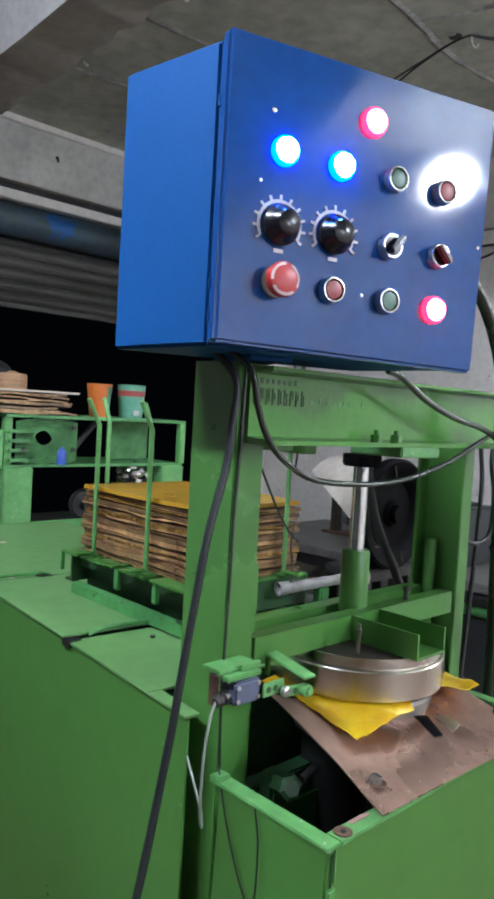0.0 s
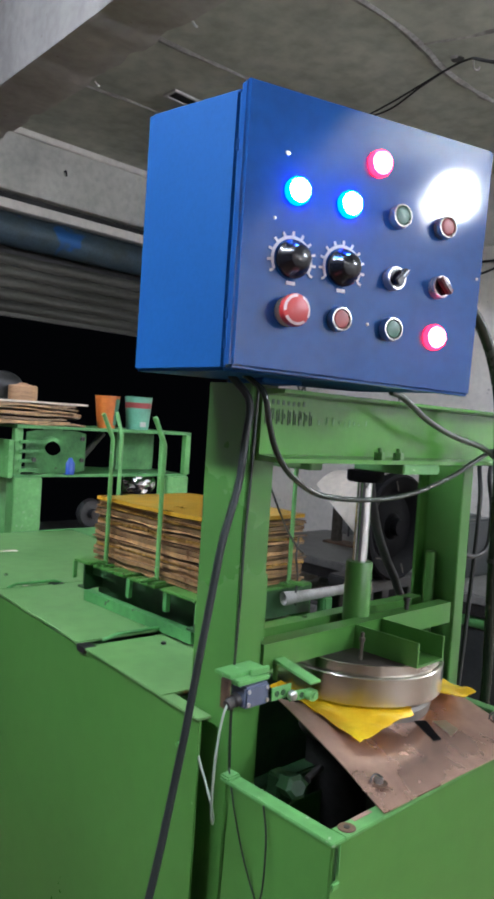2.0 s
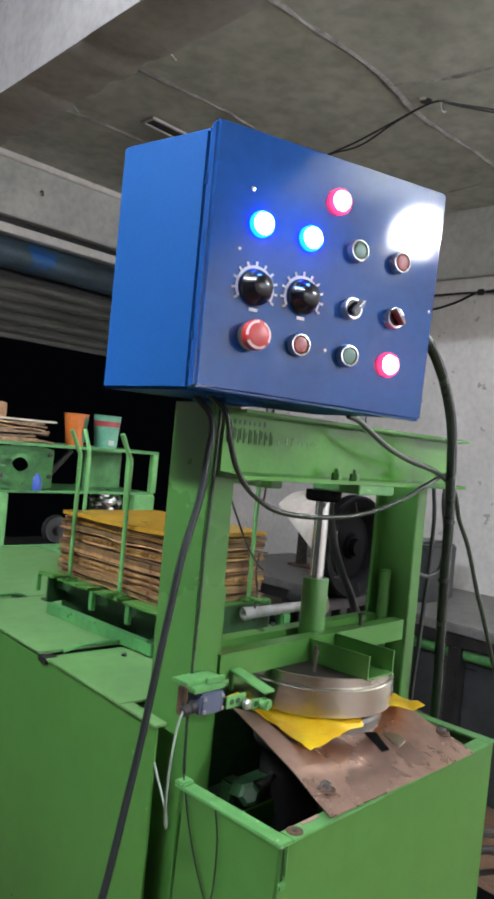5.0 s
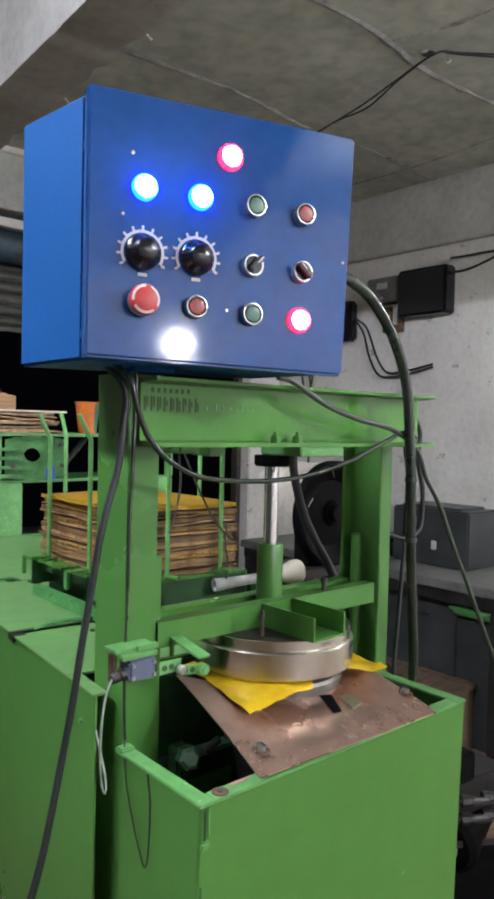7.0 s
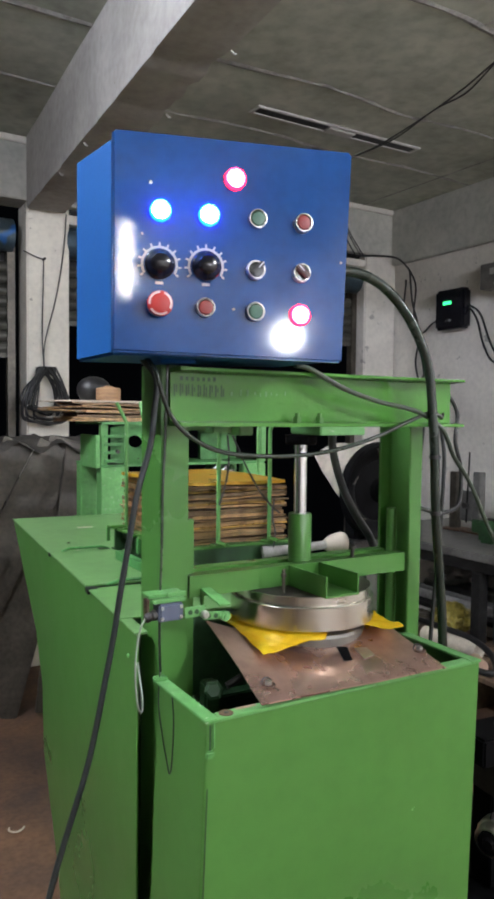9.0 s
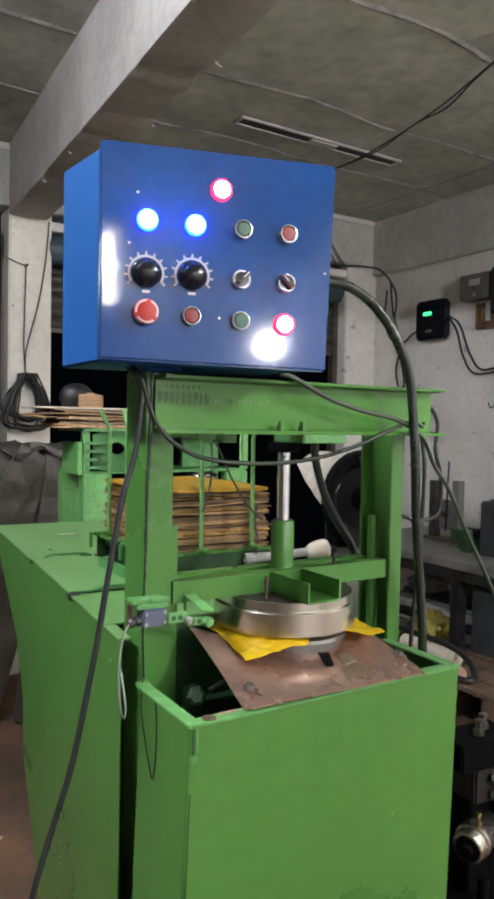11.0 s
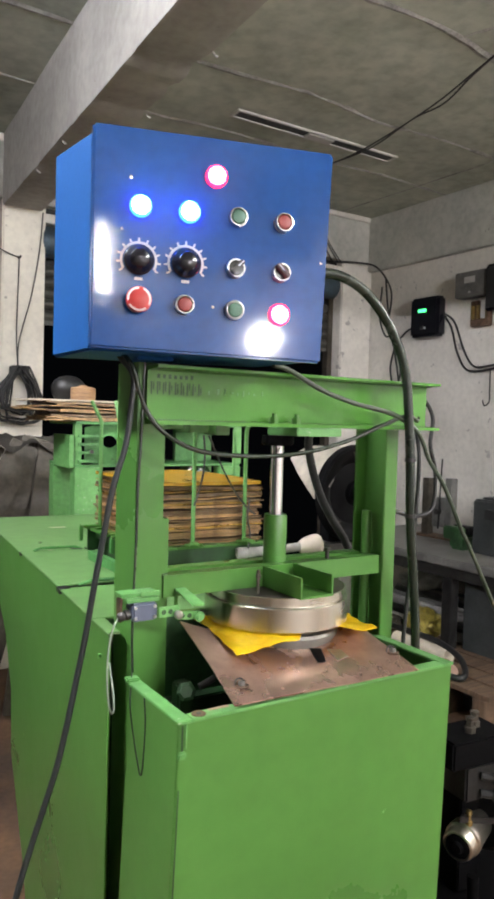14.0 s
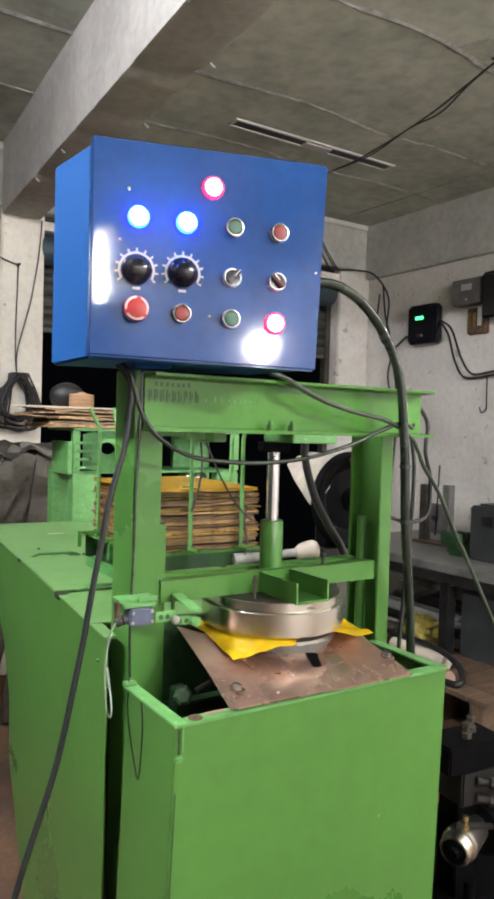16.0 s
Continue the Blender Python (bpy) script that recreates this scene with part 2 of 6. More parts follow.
CBOX = pose(0.0183, 0.0331, 0, 0, 0, -8.0)
ROOM = pose(0, 0, 0, 0, 0, 9.0)
BASES = {}


def thing(name, label, category, base=(0, 0, 0), space=MACHINE, group="", kind=""):
    ob = new(name)
    ob.matrix_world = space @ Matrix.Translation(base)
    BASES[ob.name] = Vector(base)
    return tagged(ob, label, category, group, kind)


def part(name, bm, material, parent, label="", smooth=False):
    """One mesh under a thing or a part; its points are given in the space of the thing."""
    me = bpy.data.meshes.new(name)
    top = parent
    while top.parent:
        top = top.parent
    bmesh.ops.translate(bm, verts=bm.verts, vec=-BASES[top.name])
    bmesh.ops.recalc_face_normals(bm, faces=bm.faces)
    bm.to_mesh(me)
    bm.free()
    if smooth:
        for p in me.polygons:
            p.use_smooth = True
        me.set_sharp_from_angle(angle=radians(28))
    me.materials.append(material)
    ob = new(name, me)
    ob.parent = parent
    if label:
        ob["label"] = label
    return ob


def solid(name, bm, material, label, category, space=MACHINE, base=(0, 0, 0), group="", kind="", smooth=False):
    """A thing that is one mesh."""
    me = bpy.data.meshes.new(name)
    bmesh.ops.translate(bm, verts=bm.verts, vec=-Vector(base))
    bmesh.ops.recalc_face_normals(bm, faces=bm.faces)
    bm.to_mesh(me)
    bm.free()
    if smooth:
        for p in me.polygons:
            p.use_smooth = True
        me.set_sharp_from_angle(angle=radians(38))
    me.materials.append(material)
    ob = new(name, me)
    ob.matrix_world = space @ Matrix.Translation(base)
    BASES[ob.name] = Vector(base)
    return tagged(ob, label, category, group, kind)


def box(x0, x1, y0, y1, z0, z1, bevel=0.0, bm=None, m=None):
    out = bm or bmesh.new()
    made = bmesh.ops.create_cube(out, size=1)["verts"]
    bmesh.ops.scale(out, vec=(x1 - x0, y1 - y0, z1 - z0), verts=made)
    bmesh.ops.translate(out, vec=((x0 + x1) / 2, (y0 + y1) / 2, (z0 + z1) / 2), verts=made)
    if bevel:
        edges = {e for v in made for e in v.link_edges}
        made = [g for g in bmesh.ops.bevel(out, geom=list(edges), offset=bevel, segments=2, affect="EDGES")["verts"]] + [v for v in made if v.is_valid]
        made = list({v for v in made if v.is_valid})
    if m is not None:
        bmesh.ops.transform(out, matrix=m, verts=list(set(made)))
    return out


def lathe(profile, m=Matrix(), seg=40, bm=None):
    """Turns (radius, height) pairs round z; closed where the radius is 0."""
    out = bm or bmesh.new()
    rings = []
    for r, z in profile:
        if r < 1e-6:
            rings.append([out.verts.new(m @ Vector((0, 0, z)))])
        else:
            rings.append([out.verts.new(m @ Vector((r * math.cos(2 * math.pi * i / seg), r * math.sin(2 * math.pi * i / seg), z))) for i in range(seg)])
    for a, b in zip(rings, rings[1:]):
        for i in range(seg):
            j = (i + 1) % seg
            if len(a) == 1 and len(b) > 1:
                out.faces.new((a[0], b[i], b[j]))
            elif len(b) == 1 and len(a) > 1:
                out.faces.new((a[i], a[j], b[0]))
            elif len(a) > 1 and len(b) > 1:
                out.faces.new((a[i], a[j], b[j], b[i]))
    return out


def smooth_path(points, steps=8):
    """A Catmull-Rom curve through the points."""
    p = [Vector(q) for q in points]
    p = [2 * p[0] - p[1], *p, 2 * p[-1] - p[-2]]
    out = []
    for a, b, c, d in zip(p, p[1:], p[2:], p[3:]):
        for i in range(steps):
            t = i / steps
            out.append(0.5 * (2 * b + (c - a) * t + (2 * a - 5 * b + 4 * c - d) * t * t + (3 * b - a - 3 * c + d) * t ** 3))
    return out + [p[-2]]


def tube(points, r, seg=10, steps=8, bm=None, curved=True):
    """A round cable, hose or bent rod along the points."""
    out = bm or bmesh.new()
    path = smooth_path(points, steps) if curved else [Vector(q) for q in points]
    rings, side = [], None
    for i, q in enumerate(path):
        d = (path[min(i + 1, len(path) - 1)] - path[max(i - 1, 0)]).normalized()
        side = d.orthogonal().normalized() if side is None else (side - d * side.dot(d)).normalized()
        up = d.cross(side)
        rings.append([out.verts.new(q + r * (math.cos(2 * math.pi * k / seg) * side + math.sin(2 * math.pi * k / seg) * up)) for k in range(seg)])
    for a, b in zip(rings, rings[1:]):
        for k in range(seg):
            out.faces.new((a[k], a[(k + 1) % seg], b[(k + 1) % seg], b[k]))
    out.faces.new(rings[0])
    out.faces.new(rings[-1])
    return out


def extrude_profile(poly, axis, a, b, bm=None):
    """A closed outline of pairs, drawn out along x, y or z from a to b."""
    out = bm or bmesh.new()

    def at(p, s):
        return {"x": (s, p[0], p[1]), "y": (p[0], s, p[1]), "z": (p[0], p[1], s)}[axis]
    lo = [out.verts.new(at(p, a)) for p in poly]
    hi = [out.verts.new(at(p, b)) for p in poly]
    n = len(poly)
    for i in range(n):
        out.faces.new((lo[i], lo[(i + 1) % n], hi[(i + 1) % n], hi[i]))
    out.faces.new(lo)
    out.faces.new(hi)
    return out


def face_out(x, y, z):
    """Turns a lathe's axis from z to the front (-y) at a place."""
    return Matrix.Translation((x, y, z)) @ Matrix.Rotation(radians(90), 4, "X")


def hexagon(r, h, m):
    return lathe([(0, 0), (r, 0), (r, h), (0, h)], m, 6)


# ---- the room ----
CEIL_Z = 3.45
BACK, RIGHT, LEFT, FRONT = 3.85, 4.0, -4.2, -5.0


def structure(name, bm, material, label, category, space=ROOM, smooth=False):
    return solid(name, bm, material, label, category, space, kind="structure", smooth=smooth)


def ribbon(points, w0, w1, h, seed, bm=None, wobble=0.004):
    """A thin uneven bead of mortar along a polyline under the ceiling."""
    out = bm or bmesh.new()
    rnd = random.Random(seed)
    pts = smooth_path(points, 6)
    rows = []
    for i, q in enumerate(pts):
        d = pts[min(i + 1, len(pts) - 1)] - pts[max(i - 1, 0)]
        n = Vector((-d.y, d.x, 0)).normalized()
        w = rnd.uniform(w0, w1) / 2
        c = q + n * rnd.uniform(-wobble, wobble)
        rows.append([out.verts.new(c - n * w), out.verts.new(c - Vector((0, 0, h))), out.verts.new(c + n * w)])
    for a, b in zip(rows, rows[1:]):
        out.faces.new((a[0], a[1], b[1], b[0]))
        out.faces.new((a[1], a[2], b[2], b[1]))
    return out


structure("floor", box(LEFT - 0.3, RIGHT + 0.3, FRONT - 0.3, BACK + 4.0, -0.12, 0.0), FLOOR, "worn red-brown workshop floor with dirt and scraps", "floor")
structure("ceiling", box(LEFT - 0.3, RIGHT + 0.3, FRONT - 0.3, BACK + 0.3, CEIL_Z, CEIL_Z + 0.15), CEIL, "bare grey concrete slab ceiling with pale joint lines", "ceiling")
joints = bmesh.new()
for k, v in enumerate((-1.0, -0.2, 0.6, 1.38, 2.25, 2.95)):
    ribbon([(LEFT, v + 0.02, CEIL_Z - 0.001), (-2, v - 0.03, CEIL_Z - 0.001), (0.5, v + 0.03, CEIL_Z - 0.001), (1.5, v, CEIL_Z - 0.001), (2.1, v - 0.04, CEIL_Z - 0.001), (2.6, v + 0.02, CEIL_Z - 0.001), (3.2, v - 0.02, CEIL_Z - 0.001), (RIGHT, v + 0.02, CEIL_Z - 0.001)], 0.012, 0.055, 0.006, k, joints)
ribbon([(2.36, FRONT, CEIL_Z - 0.001), (2.40, -1.0, CEIL_Z - 0.001), (2.36, 0.9, CEIL_Z - 0.001), (2.26, 1.34, CEIL_Z - 0.001)], 0.012, 0.04, 0.004, 21, joints)
for k, u in enumerate((-1.5, 3.5)):
    ribbon([(u, FRONT, CEIL_Z - 0.001), (u + 0.05, -1, CEIL_Z - 0.001), (u + 0.0, 0.9, CEIL_Z - 0.001), (u + 0.04, 1.4, CEIL_Z - 0.001), (u + 0.14, 2.2, CEIL_Z - 0.001), (u + 0.1, BACK, CEIL_Z - 0.001)], 0.008, 0.022, 0.004, 20 + k, joints)
structure("ceiling_trim", joints, MORTAR, "pale mortar joints between ceiling slabs", "joint")
structure("wall_east", box(RIGHT, RIGHT + 0.23, FRONT, BACK + 0.23, 0, CEIL_Z), WALL, "limewashed grey-white workshop wall", "wall")
structure("wall_south", box(LEFT, RIGHT, FRONT - 0.23, FRONT, 0, CEIL_Z), WALL, "limewashed grey-white workshop wall", "wall")
structure("wall_west", box(LEFT - 0.23, LEFT, FRONT, BACK + 0.23, 0, CEIL_Z), PARTITION, "dark grey workshop partition wall", "wall")
structure("lintel_back", box(LEFT, RIGHT - 0.002, BACK - 0.03, BACK + 0.2, 3.06, CEIL_Z, 0.008), BAND, "grey-white concrete lintel over the shutter openings", "lintel")
structure("lintel_back_lower", box(1.09, 3.66, BACK - 0.02, BACK + 0.2, 2.948, 3.006, 0.005), WALL, "white lower lip of the lintel", "lintel")
structure("lintel_groove", box(1.09, 3.66, BACK + 0.05, BACK + 0.2, 3.0065, 3.0595), IRON, "dark groove between lintel and lip", "groove")
structure("lintel_east", box(RIGHT - 0.06, RIGHT, FRONT, BACK - 0.032, 2.99, CEIL_Z, 0.008), BAND, "cement band beam along the wall top", "lintel")
structure("pillar_middle", box(0.845, 1.125, BACK - 0.028, BACK + 0.2, 0, 3.058, 0.01), PILLAR, "cream limewashed pillar between two shutter openings", "pillar")
structure("pillar_corner", box(3.66, RIGHT - 0.002, BACK - 0.028, BACK + 0.2, 0, 3.058, 0.01), WALL, "limewashed pillar at the room corner", "pillar")
structure("cornice_back", box(LEFT, RIGHT - 0.062, BACK - 0.058, BACK - 0.0302, 3.408, CEIL_Z - 0.0005, 0.006), WALL, "bare concrete edge of the slab over the lintel", "cornice")
BEAM_LINE = pose(0.640, 0, 0, 0, 0, 5.97)
top = CEIL_Z - 0.0005
outline = [(0.0, top), (0.0, 3.25), (0.0, 3.06), (0.0, 3.02), (0.004, 3.003), (0.02, 3.0), (0.23, 3.0), (0.246, 3.003), (0.25, 3.02), (0.25, 3.06), (0.25, top)]
beam_bm = bmesh.new()
rows = []
for i in range(221):
    y = FRONT + 0.12 + (BACK + 0.05 - FRONT - 0.12) * i / 220
    row = []
    for x, z in outline:
        chip = max(0, noise.noise(Vector((y * 7, x * 3, 0))) - 0.12) * 0.035 if z < 3.04 else 0
        wave = 0.003 * noise.noise(Vector((y * 1.3, z * 2.0, 4)))
        row.append(beam_bm.verts.new((x + (chip if x < 0.1 else -chip) + wave, y, z + chip)))
    rows.append(row)
for p, q in zip(rows, rows[1:]):
    for k in range(len(outline) - 1):
        beam_bm.faces.new((p[k], p[k + 1], q[k + 1], q[k]))
    beam_bm.faces.new((p[-1], p[0], q[0], q[-1]))
beam_bm.faces.new(rows[0])
beam_bm.faces.new(rows[-1])
structure("ceiling_beam", beam_bm, BEAM, "rough cement ceiling beam with chipped lower edge", "beam", BEAM_LINE, True)
for u, z in ((-0.9, 3.25), (-0.25, 3.27), (0.35, 3.24), (1.9, 3.27)):
    solid("lintel_nail", tube([(u, BACK - 0.031, z), (u, BACK - 0.05, z), (u + 0.004, BACK - 0.055, z - 0.03)], 0.006, 6), IRON, "dark bent nail in the lintel", "nail", ROOM, (u, BACK - 0.031, z), "nails in the lintel")
for u, v, z in ((0.0, 1.15, 3.015), (0.02, 2.6, 2.999), (0.02, 3.1, 2.999), (0.25, 1.46, 3.004), (0.25, 2.1, 3.004)):
    solid("bent_nail", tube([(u, v, z), (u + 0.008, v - 0.004, z - 0.012), (u + 0.018, v - 0.004, z - 0.012)], 0.0045, 6), MORTAR, "bent nail with mortar blob in the concrete", "nail", BEAM_LINE, (u, v, z), "nails in the concrete")


def rolling_shutter(u0, u1, z_bottom, label):
    """Half-raised shutter: hood, drum, curved slats, bottom rail and side guides."""
    s = thing("rolling_shutter", label, "shutter", ((u0 + u1) / 2, BACK + 0.1, z_bottom), ROOM, "rolling shutters")
    part("hood", box(u0, u1, BACK + 0.16, BACK + 0.20, 2.66, 2.945, 0.01), IRON, s)
    part("drum", lathe([(0, u0 + 0.02), (0.105, u0 + 0.02), (0.105, u1 - 0.02), (0, u1 - 0.02)], Matrix.Translation((0, BACK + 0.07, 2.84)) @ Matrix.Rotation(radians(90), 4, "Y"), 28), SHUTTER_BLUE, s, "bluish steel drum", True)
    n = int((2.70 - z_bottom) / 0.075)
    for i in range(n):
        z = z_bottom + 0.03 + i * 0.075
        prof = [(BACK + 0.10 - 0.018 * math.sin(math.pi * k / 6), z + 0.073 * k / 6) for k in range(7)]
        prof += [(y + 0.004, zz) for y, zz in reversed(prof)]
        part("slat", extrude_profile(prof, "x", u0 + 0.03, u1 - 0.03), SHUTTER, s)
    part("bottom_rail", box(u0 + 0.03, u1 - 0.03, BACK + 0.085, BACK + 0.115, z_bottom, z_bottom + 0.03, 0.004), SHUTTER, s)
    for u in (u0, u1 - 0.05):
        part("guide_rail", box(u, u + 0.05, BACK + 0.07, BACK + 0.14, 0, 2.78, 0.004), SHEET, s)
    return s


rolling_shutter(1.09, 3.655, 2.29, "half-raised grey steel rolling shutter over dark opening")
rolling_shutter(-2.4, 0.795, 2.05, "half-raised grey steel rolling shutter beside the pillar")
structure("wall_north", box(LEFT, -2.402, BACK, BACK + 0.2, 0, 3.058), WALL, "limewashed grey-white workshop wall", "wall")

# unlit batten light under the ceiling
batten = thing("unlit_batten_light", "unlit white batten light frame on the ceiling", "ceiling light", (2.46, 2.65, CEIL_Z), ROOM)
for v in (2.60, 2.69):
    part("side_rail", box(1.84, 3.08, v - 0.009, v + 0.009, CEIL_Z - 0.014, CEIL_Z - 0.001, 0.002), WHITE, batten)
for u in (1.848, 3.072):
    part("end_cap", box(u - 0.01, u + 0.01, 2.592, 2.698, CEIL_Z - 0.014, CEIL_Z - 0.001, 0.002), WHITE, batten)
part("back_tray", box(1.86, 3.06, 2.609, 2.681, CEIL_Z - 0.008, CEIL_Z - 0.001), IRON, batten)
part("driver_box", box(2.36, 2.56, 2.615, 2.675, CEIL_Z - 0.020, CEIL_Z - 0.008, 0.002), WHITE, batten)


def tube_light(base, direction, label, lit=TUBE_LIT, back=(0, 0, 0.045), half=0.6):
    """A lit tube on a slim white batten."""
    t = thing("tube_light", label, "tube light", base, PANEL, "lit tube lights")
    d = Vector(direction).normalized()
    c = Vector(base)
    a, b = c - d * half, c + d * half
    part("batten", tube([a + Vector(back), b + Vector(back)], 0.02, 4, curved=False), WHITE, t)
    part("lit_tube", tube([a, b], 0.014, 12, curved=False), lit, t, "glowing white tube", True)
    for q in (a, b):
        part("lamp_holder", box(q.x - 0.015, q.x + 0.015, q.y - 0.015, q.y + 0.015, q.z - 0.02, q.z + 0.06, 0.003), WHITE, t)
    part("hanger", tube([max(a, b, key=lambda q: q.z) + Vector(back), Vector((c.x, c.y, CEIL_Z)) + Vector(back)], 0.004, 6, curved=False), IRON, t)


tube_light((-1.25, 0.35, 3.25), (0, 1, 0), "lit tube light hanging under the ceiling")
# Unseen fill tube, added to brighten the east wall and the ceiling.
tube_light((3.50, -0.75, 2.88), (-0.15, 1, 0), "unseen tube light added to brighten the east wall", TUBE_DIM)
tube_light((-0.27, -4.72, 2.88), (0, 0, 1), "short upright lit tube light on the front wall", TUBE_FAINT, (0, -0.05, 0), 0.3)


def work_lamp(x, y, z, r):
    lamp = thing("globe_lamp", "lit round white work lamp hanging on its cord", "lamp", (x, y, z), PANEL, "lit work lamps")
    m = Matrix.Translation((x, y, z))
    part("glass_globe", lathe([(0, -r), (0.6 * r, -0.85 * r), (0.95 * r, -0.4 * r), (r, 0.0), (0.85 * r, 0.5 * r), (0.4 * r, 0.9 * r), (0, 0.9 * r)], m, 24), BULB_LIT, lamp, "glowing white globe", True)
    part("holder", lathe([(0, 0.85 * r), (0.035, 0.85 * r), (0.03, r + 0.07), (0, r + 0.08)], m, 16), BLACK_GLOSS, lamp, smooth=True)
    part("cord", tube([(x, y, z + r + 0.06), (x, y, CEIL_Z)], 0.004, 6, curved=False), BLACK, lamp)


work_lamp(0.90, -3.95, 2.24, 0.055)
work_lamp(2.22, -2.9, 3.09, 0.105)

# cable under the ceiling
hook = thing("ceiling_hook", "small rusty hook in a hole of the slab", "hook", (2.39, 1.27, CEIL_Z), ROOM @ Matrix.Translation((0.085, 0.007, 0)))
part("hole", lathe([(0, CEIL_Z - 0.0025), (0.030, CEIL_Z - 0.0025), (0.030, CEIL_Z - 0.0005), (0, CEIL_Z - 0.0005)], Matrix.Translation((2.385, 1.285, 0)), 18), BLACK, hook, "dark hole in the slab")
part("chipped_rim", tube([(2.352, 1.30, CEIL_Z - 0.002), (2.350, 1.285, CEIL_Z - 0.003), (2.358, 1.268, CEIL_Z - 0.002)], 0.008, 6), MORTAR, hook, smooth=True)
part("hook_rod", tube([(2.42, 1.22, CEIL_Z - 0.001), (2.405, 1.215, CEIL_Z - 0.03), (2.41, 1.21, CEIL_Z - 0.058), (2.425, 1.20, CEIL_Z - 0.06), (2.43, 1.195, CEIL_Z - 0.045)], 0.0045, 6), WHITE_OLD, hook, smooth=True)
wires = thing("ceiling_cable", "pair of black cables slung under the ceiling", "cable", (2.41, 1.21, 3.39), ROOM)
for off in (0.0, 0.018):
    part("strand", tube([(2.62, 3.66, 3.34), (2.69, 3.2, 3.39), (2.73, 2.9, 3.40), (2.735 + off, 2.6, 3.40), (2.70, 2.33 + off, 3.40 - off), (2.645, 2.03, 3.40), (2.58 + off, 1.755, 3.40 - off), (2.49 + 0.5 * off, 1.48, 3.40), (2.415, 1.215, 3.40), (2.50, 1.12 + off, 3.40), (2.9, 0.75, 3.36 - off), (3.87, 0.2, 3.3)], 0.0048, 8), BLACK, wires, smooth=True)

# boxes and cables on the east wall
EW = RIGHT
EAST = pose(0, 0, 0, 0, 0, 9.0) @ Matrix.Translation((0, 0.15, 0.045))
meter = thing("stabiliser_box", "black rounded voltage meter with lit green digits", "meter", (EW - 0.05, 2.93, 2.30), EAST)
part("housing", box(EW - 0.10, EW - 0.001, 2.81, 3.11, 2.33, 2.64, 0.02), BLACK_GLOSS, meter, smooth=True)
part("display", box(EW - 0.106, EW - 0.100, 2.93, 3.01, 2.52, 2.545), GREEN_LCD, meter, "lit green digits")
part("logo_plate", box(EW - 0.104, EW - 0.100, 2.93, 2.99, 2.385, 2.405, 0.002), BEZEL, meter)
fuse = thing("fuse_box", "grey steel fuse box with white window", "fuse box", (EW - 0.05, 2.48, 2.60), EAST)
part("housing", box(EW - 0.11, EW - 0.001, 2.365, 2.645, 2.585, 2.77, 0.008), SHEET_PALE, fuse)
part("window", box(EW - 0.114, EW - 0.110, 2.455, 2.55, 2.685, 2.73), WHITE, fuse)
part("switch", box(EW - 0.118, EW - 0.110, 2.49, 2.51, 2.61, 2.625, 0.002), WHITE, fuse)
blk = thing("black_junction_box", "black junction box beside the grey fuse box", "junction box", (EW - 0.05, 2.15, 2.46), EAST)
part("housing", box(EW - 0.12, EW - 0.001, 1.95, 2.355, 2.46, 2.79, 0.012), BLACK_GLOSS, blk)
part("cover_plate", box(EW - 0.126, EW - 0.1205, 1.97, 2.34, 2.48, 2.77, 0.002), BLACK, blk)
isol = thing("open_switchgear", "open brass and black switch base with wires", "switch", (EW - 0.05, 2.42, 2.40), EAST)
part("base", box(EW - 0.05, EW - 0.001, 2.37, 2.54, 2.37, 2.56, 0.006), RUST, isol)
for k in range(3):
    part("terminal", box(EW - 0.075, EW - 0.05, 2.39 + 0.05 * k, 2.415 + 0.05 * k, 2.42, 2.52, 0.003), BRASS, isol)
part("cover", box(EW - 0.082, EW - 0.076, 2.38, 2.42, 2.42, 2.56, 0.002), WHITE, isol)
wc = thing("wall_cable_loops", "black and grey cables looped across the wall", "cable", (EW - 0.03, 2.9, 2.2), EAST)
